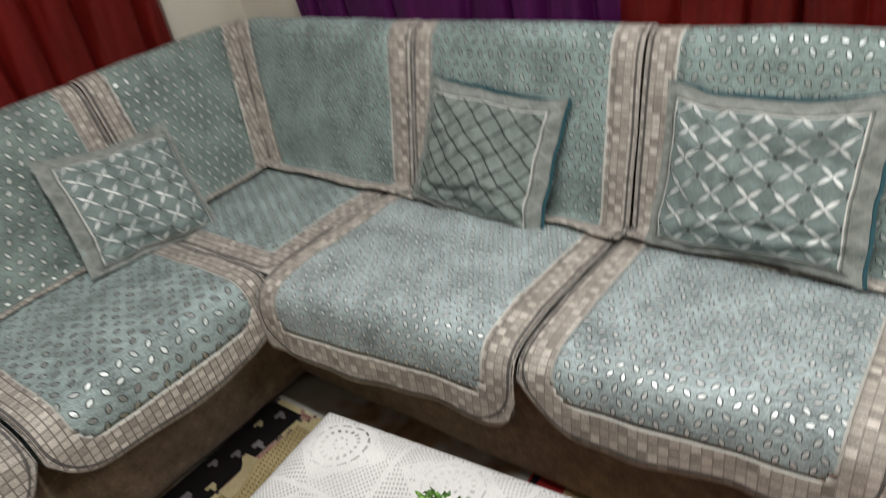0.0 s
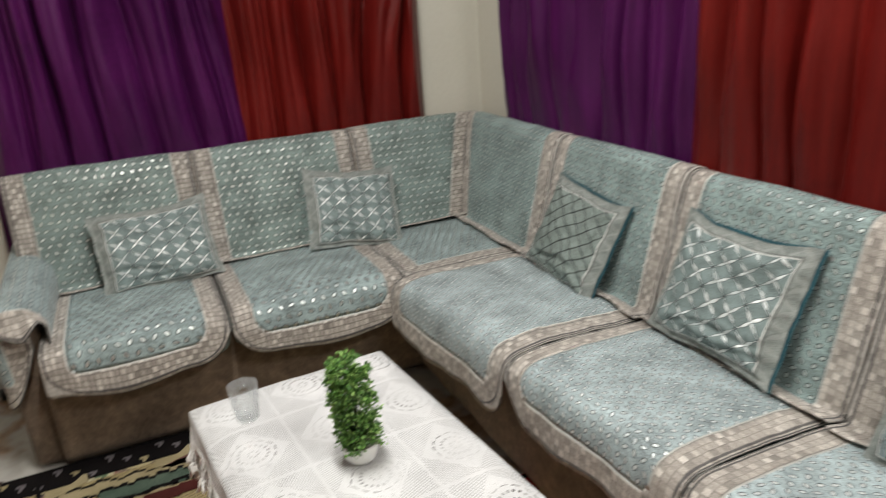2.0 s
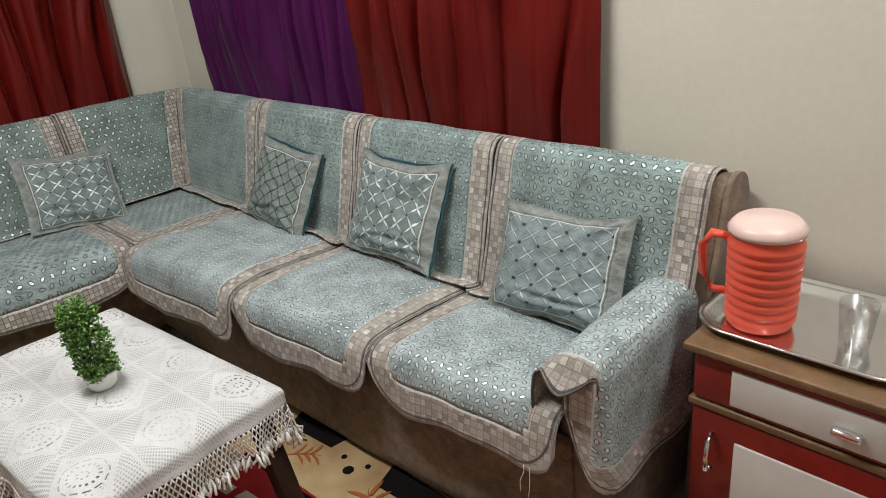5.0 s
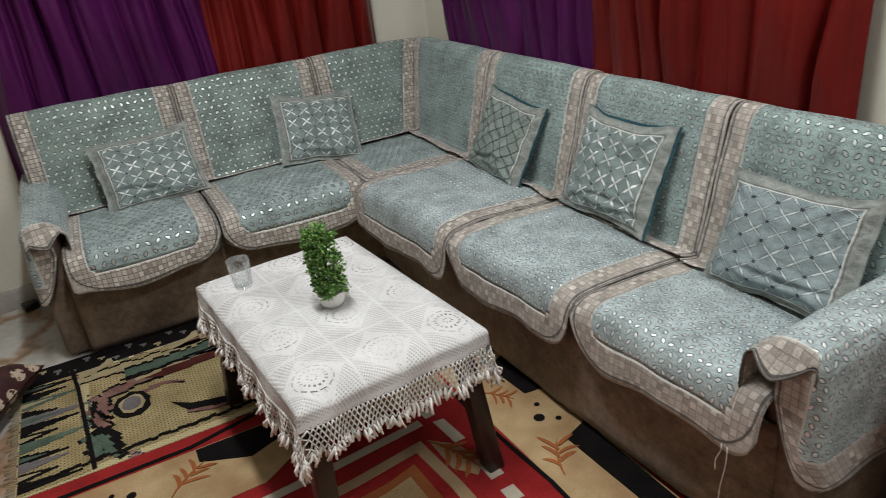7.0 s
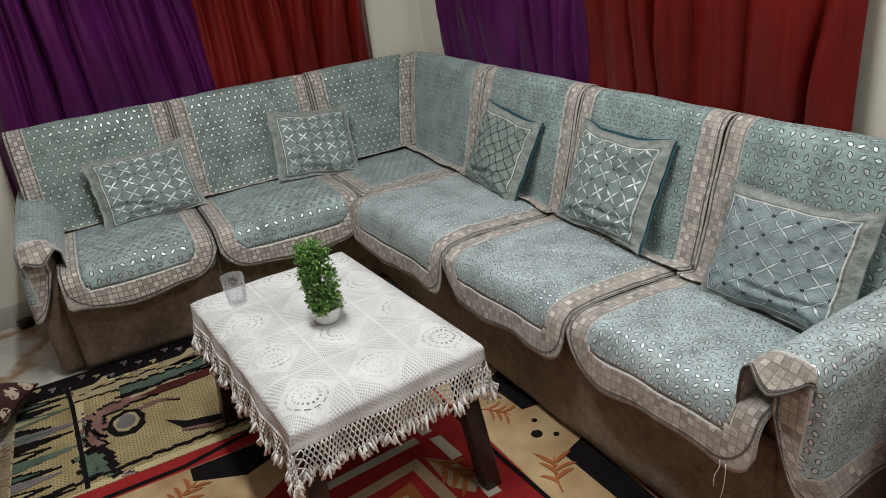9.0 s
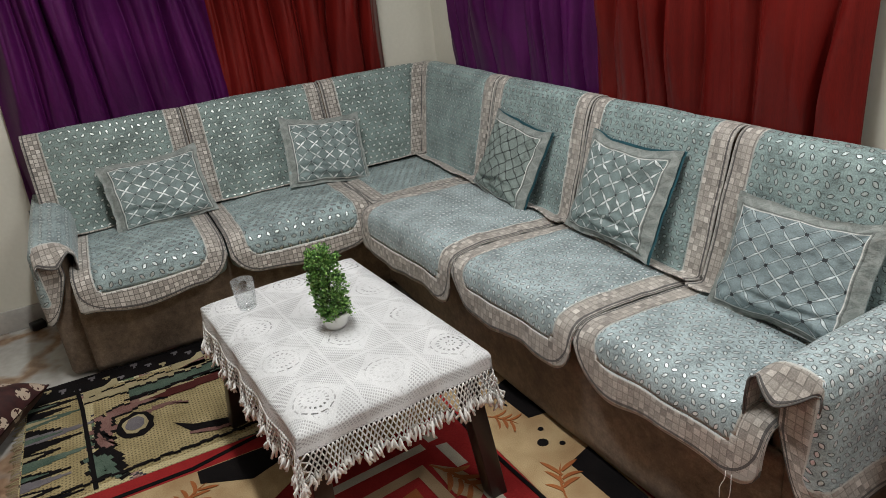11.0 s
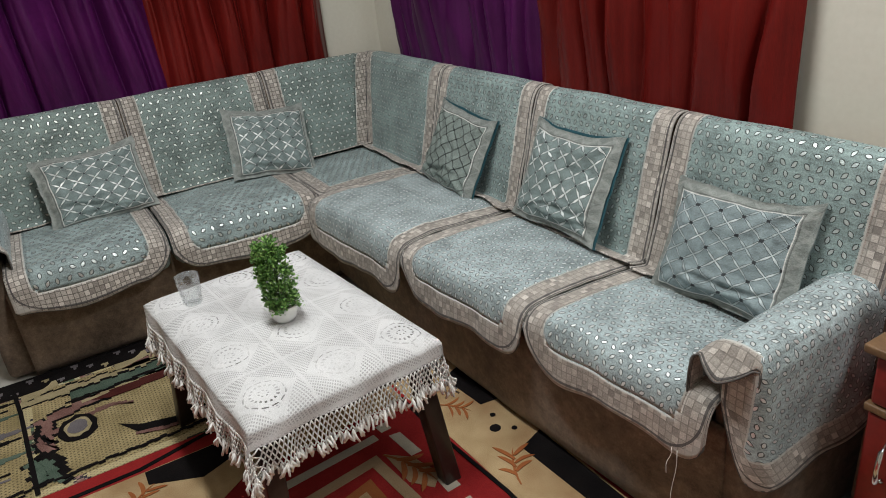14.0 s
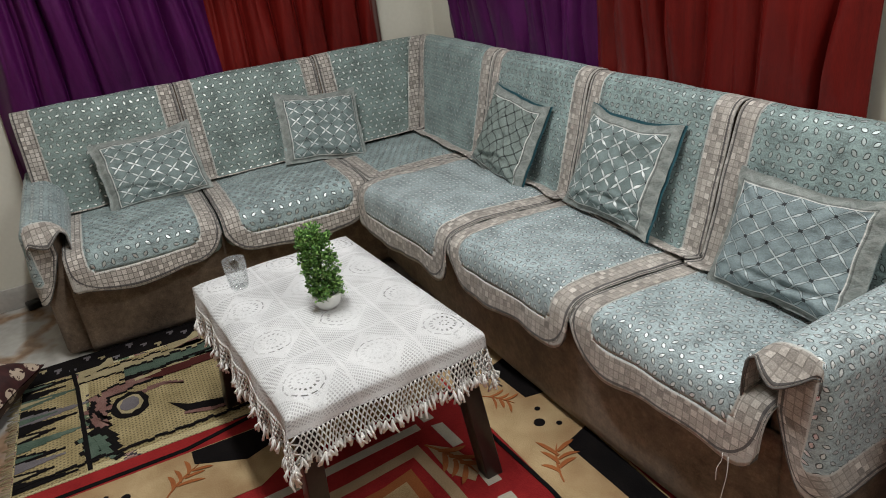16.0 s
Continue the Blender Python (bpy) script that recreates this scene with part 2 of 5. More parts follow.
def lace():
    """Crochet cloth in UV metres: netted panels with round rosettes; the holes are open."""
    n = Nodes("white_crochet")
    u, v = n.uv()
    cu, cv = 0.212, 0.182
    fu = n.m("SUBTRACT", n.m("FRACT", n.m("DIVIDE", n.m("ADD", u, 0.106 - 0.109), cu)), 0.5)
    fv = n.m("SUBTRACT", n.m("FRACT", n.m("DIVIDE", n.m("ADD", v, 0.091 - 0.006), cv)), 0.5)
    x, y = n.m("MULTIPLY", fu, cu), n.m("MULTIPLY", fv, cv)
    wob = n.m("MULTIPLY", n.m("SUBTRACT", n.noise(30, 2, n.vec(u, v)), 0.5), 0.012)
    r = n.m("ADD", n.m("SQRT", n.m("ADD", n.m("MULTIPLY", x, x), n.m("MULTIPLY", y, y))), wob)
    ang = n.m("ARCTAN2", y, x)

    def ring(rad, width, count, share):
        on = n.m("LESS_THAN", n.m("ABSOLUTE", n.m("SUBTRACT", r, rad)), width)
        return n.m("MULTIPLY", on, n.m("GREATER_THAN", n.m("SINE", n.m("MULTIPLY", ang, count)), share))

    rings = n.m("MAXIMUM", ring(0.0110, 0.0020, 7.0, 0.2), n.m("MAXIMUM", ring(0.0310, 0.0034, 17.0, 0.15), ring(0.0475, 0.0017, 13.0, -0.55)))
    rose = n.m("LESS_THAN", r, 0.050)
    # a square set on its corner round each rosette, closely worked leaves in its corners
    d = n.m("ADD", n.m("ABSOLUTE", fu), n.m("ABSOLUTE", fv))
    within = n.m("LESS_THAN", d, 0.40)
    solid = n.m("MAXIMUM", rose, n.m("MULTIPLY", within, n.m("GREATER_THAN", n.noise(55, 2, n.vec(u, v)), 0.40)))
    rib = n.m("LESS_THAN", n.m("ABSOLUTE", n.m("SUBTRACT", d, 0.42)), 0.020)
    cross = n.m("LESS_THAN", n.m("MINIMUM", n.m("ABSOLUTE", n.m("SUBTRACT", n.m("ABSOLUTE", fu), 0.5)), n.m("ABSOLUTE", n.m("SUBTRACT", n.m("ABSOLUTE", fv), 0.5))), 0.022)
    seam = n.m("MAXIMUM", rib, cross)
    # the ground is netted; neighbouring fields run in different directions
    side = n.m("GREATER_THAN", n.m("MULTIPLY", fu, fv), 0.0)
    g1, g2 = n.m("ADD", x, n.m("MULTIPLY", y, 0.35)), n.m("SUBTRACT", y, n.m("MULTIPLY", x, 0.35))
    h1, h2 = n.m("SUBTRACT", x, n.m("MULTIPLY", y, 0.8)), n.m("ADD", y, n.m("MULTIPLY", x, 0.8))

    def mesh(p, q, wide, tall):
        return n.m("MULTIPLY", n.m("GREATER_THAN", n.m("FRACT", n.m("DIVIDE", p, wide)), 0.42), n.m("GREATER_THAN", n.m("FRACT", n.m("DIVIDE", q, tall)), 0.45))

    holes = n.m("ADD", n.m("MULTIPLY", mesh(g1, g2, 0.0062, 0.0088), side), n.m("MULTIPLY", mesh(h1, h2, 0.0098, 0.0068), n.m("SUBTRACT", 1.0, side)))
    net = n.m("MULTIPLY", n.m("MULTIPLY", holes, n.m("SUBTRACT", 1.0, solid)), n.m("SUBTRACT", 1.0, seam))
    gap = n.m("MAXIMUM", net, rings)
    yarn = n.noise(420, 3, n.vec(u, v))
    soil = n.noise(9, 3, n.vec(u, v))
    tone = n.m("ADD", n.m("MULTIPLY", yarn, 0.6), n.m("MULTIPLY", soil, 0.4))
    col = n.ramp(tone, [(0.32, (0.50, 0.50, 0.51)), (0.68, (0.79, 0.79, 0.80))])
    h = n.m("ADD", n.m("MULTIPLY", n.m("SUBTRACT", 1.0, gap), 0.5), n.m("ADD", n.m("MULTIPLY", yarn, 0.35), n.m("MULTIPLY", n.m("MAXIMUM", rose, seam), 0.5)))
    n.bump(n.m("ADD", h, n.m("MULTIPLY", n.noise(18, 3, n.vec(u, v)), 2.0)), 0.8, 0.004)
    n.set(col, 0.85)
    clear = n.node("ShaderNodeBsdfTransparent")
    mixer = n.node("ShaderNodeMixShader")
    n.link(n.m("MAXIMUM", n.m("MULTIPLY", net, n.m("MULTIPLY", n.noise(14, 2, n.vec(u, v)), 0.66)), n.m("MULTIPLY", rings, n.m("ADD", 0.14, n.m("MULTIPLY", n.step(n.noise(7, 1, n.vec(u, v)), 0.54, 0.10), 0.6)))), mixer.inputs[0])
    n.link(n.bsdf.outputs[0], mixer.inputs[1])
    n.link(clear.outputs[0], mixer.inputs[2])
    n.link(mixer.outputs[0], n.out.inputs[0])
    return n.mat


def pile(name, low, high):
    n = Nodes(name)
    a, b = n.noise(300, 2), n.noise(12, 4)
    n.bump(a, 0.5, 0.002)
    return n.set(n.ramp(n.m("ADD", n.m("MULTIPLY", a, 0.5), n.m("MULTIPLY", b, 0.5)), [(0.34, low), (0.66, high)]), 0.95, spec=0.12)


def shaded_pile(name, low, high, tint):
    """Pile whose dye clouds over in soft patches."""
    n = Nodes(name)
    a, b = n.noise(300, 2), n.noise(12, 4)
    n.bump(a, 0.5, 0.002)
    ground = n.ramp(n.m("ADD", n.m("MULTIPLY", a, 0.5), n.m("MULTIPLY", b, 0.5)), [(0.34, low), (0.66, high)])
    return n.set(n.mix(n.m("MULTIPLY", n.step(n.noise(6.5, 3), 0.55, 0.12), 0.55), ground, tint), 0.95, spec=0.12)


def marble():
    n = Nodes("marble_floor")
    vec = n.coords()
    warp = n.noise(2.2, 5, vec)
    vein = n.m("ABSOLUTE", n.m("SUBTRACT", n.noise(1.7, 4, vec), 0.52))
    fine = n.noise(26, 4, vec)
    white = n.ramp(n.m("ADD", n.m("MULTIPLY", warp, 0.6), n.m("MULTIPLY", fine, 0.4)), [(0.3, (0.33, 0.315, 0.29)), (0.7, (0.50, 0.485, 0.46))])
    brown = n.ramp(fine, [(0.3, (0.20, 0.12, 0.075)), (0.7, (0.34, 0.23, 0.15))])
    return n.set(n.mix(n.step(vein, 0.035, 0.02), brown, white), 0.22)


def glass_mat():
    n = Nodes("clear_glass")
    clear, gloss, mixer = n.node("ShaderNodeBsdfTransparent"), n.node("ShaderNodeBsdfGlossy"), n.node("ShaderNodeMixShader")
    clear.inputs[0].default_value = (0.97, 0.98, 0.98, 1)
    gloss.inputs["Roughness"].default_value = 0.05
    weight = n.node("ShaderNodeLayerWeight")
    weight.inputs[0].default_value = 0.35
    n.link(n.m("ADD", 0.03, n.m("MULTIPLY", weight.outputs["Fresnel"], 0.38)), mixer.inputs[0])
    n.link(clear.outputs[0], mixer.inputs[1])
    n.link(gloss.outputs[0], mixer.inputs[2])
    n.link(mixer.outputs[0], n.out.inputs[0])
    return n.mat


def tapestry():
    """Woven folk rug: stepped, warped bands of cream, green, rose and black."""
    n = Nodes("tapestry_weave")
    g = n.node("ShaderNodeSeparateXYZ")
    n.link(n.coords(), g.inputs[0])
    px = n.m("MULTIPLY", n.m("FLOOR", n.m("DIVIDE", g.outputs[0], 0.0065)), 0.0065)
    py = n.m("MULTIPLY", n.m("FLOOR", n.m("DIVIDE", g.outputs[1], 0.0095)), 0.0095)
    w = n.noise(5.2, 2, n.vec(n.m("MULTIPLY", px, 1.5), py))
    band = n.m("FRACT", n.m("ADD", n.m("MULTIPLY", px, 2.1), n.m("MULTIPLY", w, 2.4)))
    col = n.ramp(band, [(0.0, (0.50, 0.42, 0.24)), (0.40, (0.06, 0.055, 0.05)), (0.45, (0.12, 0.18, 0.11)), (0.53, (0.55, 0.50, 0.33)), (0.66, (0.27, 0.13, 0.11)), (0.73, (0.33, 0.21, 0.18)), (0.79, (0.045, 0.04, 0.05)), (0.84, (0.50, 0.42, 0.24))], True)
    dot = n.m("MULTIPLY", n.m("GREATER_THAN", n.m("FRACT", n.m("ADD", n.m("DIVIDE", g.outputs[0], 0.012), n.m("MULTIPLY", n.m("FLOOR", n.m("DIVIDE", g.outputs[1], 0.009)), 0.5))), 0.7), n.m("GREATER_THAN", n.m("FRACT", n.m("DIVIDE", g.outputs[1], 0.009)), 0.45))
    col = n.mix(n.m("MULTIPLY", dot, 0.55), col, (0.10, 0.085, 0.06))
    grain = n.noise(330, 2)
    col = n.mix(0.35, col, n.ramp(grain, [(0.3, (0.25, 0.25, 0.25)), (0.7, (0.75, 0.75, 0.75))]), "OVERLAY")
    n.bump(n.m("ADD", grain, dot), 0.5, 0.002)
    return n.set(col, 0.95, spec=0.12)


def weave_ground():
    """Straw-coloured slub weave with dark stitches."""
    n = Nodes("straw_weave")
    g = n.node("ShaderNodeSeparateXYZ")
    n.link(n.coords(), g.inputs[0])
    row = n.m("FLOOR", n.m("DIVIDE", g.outputs[1], 0.0105))
    fx = n.m("FRACT", n.m("ADD", n.m("DIVIDE", g.outputs[0], 0.014), n.m("MULTIPLY", row, 0.27)))
    fy = n.m("FRACT", n.m("DIVIDE", g.outputs[1], 0.0105))
    dot = n.m("MULTIPLY", n.m("GREATER_THAN", fx, 0.62), n.m("GREATER_THAN", fy, 0.5))
    a, b = n.noise(280, 2), n.noise(10, 3)
    ground = n.ramp(n.m("ADD", n.m("MULTIPLY", a, 0.5), n.m("MULTIPLY", b, 0.5)), [(0.34, (0.20, 0.155, 0.072)), (0.66, (0.46, 0.37, 0.20))])
    n.bump(n.m("SUBTRACT", a, dot), 0.5, 0.002)
    return n.set(n.mix(n.m("MULTIPLY", dot, n.m("ADD", 0.25, n.m("MULTIPLY", b, 0.8))), ground, (0.030, 0.024, 0.015)), 0.95, spec=0.12)


def floral():
    n = Nodes("maroon_floral")
    v = n.node("ShaderNodeTexVoronoi")
    v.inputs["Scale"].default_value = 13
    n.link(n.coords(), v.inputs["Vector"])
    d = v.outputs["Distance"]
    f = n.m("MULTIPLY", n.m("LESS_THAN", d, 0.33), n.m("GREATER_THAN", n.noise(60, 2), 0.42))
    col = n.mix(f, n.ramp(n.noise(40, 4), [(0.3, (0.022, 0.005, 0.006)), (0.7, (0.055, 0.013, 0.012))]), (0.45, 0.36, 0.28))
    return n.set(col, 0.6)


def wall_paint():
    n = Nodes("cream_wall_paint")
    a, b = n.noise(1.3, 4), n.noise(60, 4)
    n.bump(b, 0.12, 0.002)
    return n.set(n.ramp(n.m("ADD", n.m("MULTIPLY", a, 0.7), n.m("MULTIPLY", b, 0.3)), [(0.3, (0.60, 0.575, 0.50)), (0.7, (0.70, 0.675, 0.60))]), 0.55)


MAT_WALL = wall_paint()
MAT_CEIL = plain("ceiling_paint", (0.75, 0.74, 0.70), 0.8, vary=0.04)
MAT_FLOOR = marble()
MAT_SKIRT = plain("grey_marble", (0.40, 0.38, 0.36), 0.3, vary=0.2, scale=6)
MAT_SUEDE = suede()
MAT_PAD = plain("pale_teal_lining", (0.26, 0.33, 0.33), 0.8, vary=0.12, scale=40, bump=0.2)
# one jacquard: shade painted into the backs' colour, light into the seats' and arms'
MAT_COVER_L = leaf_cloth("teal_leaf_jacquard_shaded", (0.178, 0.234, 0.221), (0.80, 0.84, 0.82), cu=0.0305, cv=0.0265, leaf_size=0.28, lines=0.6)
MAT_COVER_R = leaf_cloth("teal_leaf_jacquard_fine_shaded", (0.222, 0.296, 0.292), (0.66, 0.74, 0.74), silver=0.6, cu=0.029, cv=0.0235, leaf_size=0.29, lines=0.12)
MAT_SEAT_L = leaf_cloth("teal_leaf_seat_cloth_lit", (0.255, 0.325, 0.330), (0.70, 0.76, 0.76), 0.32, 0.80, lines=0.55)
MAT_SEAT_R = leaf_cloth("teal_leaf_seat_cloth_fine_lit", (0.318, 0.386, 0.402), (0.88, 0.93, 0.94), 0.32, 0.45, 0.0255, 0.0205, 0.30, lines=0.12)
MAT_ARM_L = leaf_cloth("teal_leaf_arm_cloth", (0.27, 0.335, 0.345), (0.70, 0.76, 0.76), 0.32, 0.5, 0.034, 0.030, 0.27)
MAT_CORD = plain("dark_cord", (0.10, 0.095, 0.09), 0.7, vary=0.3, scale=60)
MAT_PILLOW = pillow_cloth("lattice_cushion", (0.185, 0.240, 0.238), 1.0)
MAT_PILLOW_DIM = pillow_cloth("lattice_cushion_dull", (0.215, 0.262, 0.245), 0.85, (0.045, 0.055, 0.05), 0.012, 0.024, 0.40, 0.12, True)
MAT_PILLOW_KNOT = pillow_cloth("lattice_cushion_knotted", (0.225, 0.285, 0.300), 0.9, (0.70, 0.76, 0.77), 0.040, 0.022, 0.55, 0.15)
MAT_BLUE = plain("blue_satin_lining", (0.018, 0.085, 0.11), 0.5, vary=0.25)
MAT_PURPLE = satin("purple_satin", (0.031, 0.0030, 0.032), (0.086, 0.0082, 0.082))
MAT_RED = satin("red_satin", (0.070, 0.0042, 0.0036), (0.168, 0.0104, 0.0082))
MAT_LACE = lace()
MAT_YARN = plain("cream_yarn", (0.84, 0.83, 0.81), 0.9, vary=0.15, scale=60)
MAT_DARKWOOD = plain("dark_wenge_wood", (0.022, 0.014, 0.012), 0.35, vary=0.4, scale=14)
MAT_GLASS = glass_mat()
MAT_POT = plain("white_ceramic", (0.72, 0.72, 0.70), 0.25, vary=0.05)
MAT_STEM = plain("green_stem", (0.06, 0.10, 0.03), 0.6)
MAT_TAP = tapestry()
MAT_RUG_RED = pile("red_pile", (0.21, 0.012, 0.014), (0.33, 0.025, 0.024))
MAT_RUG_CREAM = shaded_pile("cream_pile", (0.30, 0.205, 0.105), (0.49, 0.36, 0.205), (0.24, 0.12, 0.055))
MAT_RUG_BLACK = pile("black_pile", (0.003, 0.0025, 0.003), (0.009, 0.007, 0.007))
MAT_RUG_GREY = pile("grey_beige_pile", (0.36, 0.32, 0.26), (0.48, 0.44, 0.37))
MAT_RUG_RUST = pile("rust_pile", (0.24, 0.07, 0.025), (0.34, 0.12, 0.04))
MAT_RUG_TAN = pile("tan_pile", (0.28, 0.19, 0.11), (0.38, 0.27, 0.17))
MAT_RUG_GREEN = pile("green_pile", (0.035, 0.062, 0.045), (0.12, 0.16, 0.125))
MAT_RUG_ROSE = pile("rose_pile", (0.105, 0.045, 0.038), (0.26, 0.15, 0.13))
MAT_RUG_MAROON = pile("maroon_pile", (0.045, 0.010, 0.009), (0.095, 0.026, 0.022))
MAT_RUG_WHITE = pile("pale_wool", (0.25, 0.205, 0.115), (0.42, 0.355, 0.215))
MAT_RUG_DULL = weave_ground()
MAT_RUG_SLATE = pile("slate_pile", (0.10, 0.09, 0.10), (0.19, 0.17, 0.18))
MAT_FLORAL = floral()
MAT_CAB_RED = plain("red_lacquer", (0.20, 0.016, 0.012), 0.28, vary=0.25, scale=9)
MAT_CAB_WHITE = plain("white_laminate", (0.62, 0.60, 0.57), 0.35, vary=0.05)
MAT_CAB_EDGE = plain("tan_wood_edge", (0.17, 0.095, 0.045), 0.4, vary=0.3)
MAT_CHROME = plain("chrome", (0.75, 0.75, 0.75), 0.15, 1.0, vary=0.05)
MAT_JUG = plain("coral_plastic", (0.80, 0.105, 0.06), 0.3, vary=0.06)
MAT_JUG_LID = plain("frosted_lid", (0.75, 0.55, 0.50), 0.35, vary=0.05)
MAT_BLACK = plain("black_plastic", (0.015, 0.015, 0.016), 0.4)
MAT_MAT_GREEN = plain("green_vinyl", (0.02, 0.16, 0.05), 0.5, vary=0.2)
MAT_MAT_RED = plain("maroon_vinyl", (0.14, 0.035, 0.02), 0.5, vary=0.2)


def leaf_green():
    n = Nodes("boxwood_leaf")
    n.set(n.ramp(n.node("ShaderNodeNewGeometry").outputs["Random Per Island"], [(0.0, (0.032, 0.10, 0.018)), (0.5, (0.11, 0.26, 0.05)), (1.0, (0.30, 0.50, 0.14))]), 0.5)
    return n.mat


MAT_LEAF = leaf_green()

# ---- building blocks ----


def finish(bm, name, material, smooth=True):
    me = bpy.data.meshes.new(name)
    bm.to_mesh(me)
    bm.free()
    if material is not None:
        me.materials.append(material)
    if smooth:
        me.shade_smooth()
    return me


def thing(name, label, category, kind="", group="", place=(0, 0, 0), turn=0.0):
    ob = new(name)
    ob.matrix_world = pose(*place, 0, 0, turn)
    ob.empty_display_size = 0.05
    return tagged(ob, label, category, group, kind)


def part(name, bm, material, parent=None, label="", smooth=True, thick=0.0, kind=""):
    ob = new(name, finish(bm, name, material, smooth) if isinstance(bm, bmesh.types.BMesh) else bm)
    if parent is not None:
        ob.parent = parent
    if thick:
        mod = ob.modifiers.new("thickness", "SOLIDIFY")
        mod.thickness, mod.offset = thick, 0.0
    return tagged(ob, label, kind=kind)


def box(x0, x1, y0, y1, z0, z1, bevel=0.0, segments=2):
    bm = bmesh.new()
    bmesh.ops.create_cube(bm, size=1.0, matrix=Matrix.LocRotScale(((x0 + x1) / 2, (y0 + y1) / 2, (z0 + z1) / 2), None, (abs(x1 - x0), abs(y1 - y0), abs(z1 - z0))))
    if bevel:
        bmesh.ops.bevel(bm, geom=bm.edges[:], offset=bevel, segments=segments, affect="EDGES", profile=0.5)
    return bm


def lathe(profile, segments=32):
    """A turned form from (radius, height) pairs."""
    bm = bmesh.new()
    rings = []
    for r, z in profile:
        rings.append([bm.verts.new((r * math.cos(2 * math.pi * k / segments), r * math.sin(2 * math.pi * k / segments), z)) for k in range(segments)])
    for a, b in zip(rings, rings[1:]):
        for k in range(segments):
            j = (k + 1) % segments
            bm.faces.new((a[k], a[j], b[j], b[k]))
    bmesh.ops.remove_doubles(bm, verts=bm.verts, dist=1e-5)
    return bm


def tube(bm, points, radius, sides=6):
    """Adds a tube along points to bm."""
    rings = []
    for i, p in enumerate(points):
        p = Vector(p)
        ahead = (Vector(points[min(i + 1, len(points) - 1)]) - Vector(points[max(i - 1, 0)])).normalized()
        a = ahead.orthogonal().normalized()
        b = ahead.cross(a)
        r = radius(i / (len(points) - 1)) if callable(radius) else radius
        rings.append([bm.verts.new(p + r * (a * math.cos(2 * math.pi * k / sides) + b * math.sin(2 * math.pi * k / sides))) for k in range(sides)])
    for x, y in zip(rings, rings[1:]):
        for k in range(sides):
            j = (k + 1) % sides
            bm.faces.new((x[k], x[j], y[j], y[k]))
    bm.faces.new(rings[0][::-1])
    bm.faces.new(rings[-1])
    return bm


def sheet(nu, nv, fn):
    """A grid; fn(a, b) for a, b in 0..1 gives place, (u, v) in metres and the distance to the hem."""
    bm = bmesh.new()
    uvl = bm.loops.layers.uv.new("UVMap")
    edge = bm.verts.layers.float.new("edge")
    rows, uvs = [], {}
    for j in range(nv + 1):
        row = []
        for i in range(nu + 1):
            place, uv, e = fn(i / nu, j / nv)
            v = bm.verts.new(place)
            v[edge] = e
            uvs[v] = uv
            row.append(v)
        rows.append(row)
    for j in range(nv):
        for i in range(nu):
            f = bm.faces.new((rows[j][i], rows[j][i + 1], rows[j + 1][i + 1], rows[j + 1][i]))
            for loop in f.loops:
                loop[uvl].uv = uvs[loop.vert]
    return bm


def along(profile, t):
    """The place at t in 0..1 of a polyline's length, and the length so far."""
    lengths = [math.dist(a, b) for a, b in zip(profile, profile[1:])]
    want = t * sum(lengths)
    so_far = 0.0
    for (a, b), length in zip(zip(profile, profile[1:]), lengths):
        if want <= so_far + length or b is profile[-1]:
            k = min(1.0, max(0.0, (want - so_far) / length))
            return [p + (q - p) * k for p, q in zip(a, b)], want
        so_far += length
    return list(profile[-1]), want


def smooth_line(points, rounds=2):
    """Corner cutting."""
    for _ in range(rounds):
        out = [points[0]]
        for a, b in zip(points, points[1:]):
            out.append(tuple(p * 0.75 + q * 0.25 for p, q in zip(a, b)))
            out.append(tuple(p * 0.25 + q * 0.75 for p, q in zip(a, b)))
        points = out + [points[-1]]
    return points


def inset(dx, dy, r):
    """Distance to the edge of a sheet whose corner has the radius r, given the distances to its two sides."""
    if dx < r and dy < r:
        return r - math.hypot(r - dx, r - dy)
    return min(dx, dy)


def wrinkle(p, scale, size):
    return size * noise.noise(Vector(p) * scale)


# ---- the room ----
W, D, H = 4.7, 3.7, 2.75
part("wall_left", box(-0.15, 0.0, -D, 0.15, 0, H), MAT_WALL, kind="structure", smooth=False)
part("wall_right", box(0.0, W, 0.0, 0.15, 0, H), MAT_WALL, kind="structure", smooth=False)
part("wall_far", box(W, W + 0.15, -D, 0.15, 0, H), MAT_WALL, kind="structure", smooth=False)
part("wall_rear", box(-0.15, W + 0.15, -D - 0.15, -D, 0, H), MAT_WALL, kind="structure", smooth=False)
part("floor", box(-0.15, W + 0.15, -D - 0.15, 0.15, -0.1, 0), MAT_FLOOR, kind="structure", smooth=False)
part("ceiling", box(-0.15, W + 0.15, -D - 0.15, 0.15, H, H + 0.1), MAT_CEIL, kind="structure", smooth=False)
part("baseboard", box(0.0, 0.012, -D, 0.0, 0, 0.10, 0.003), MAT_SKIRT, kind="structure")
part("baseboard", box(0.012, W, -0.012, 0.0, 0, 0.10, 0.003), MAT_SKIRT, kind="structure")


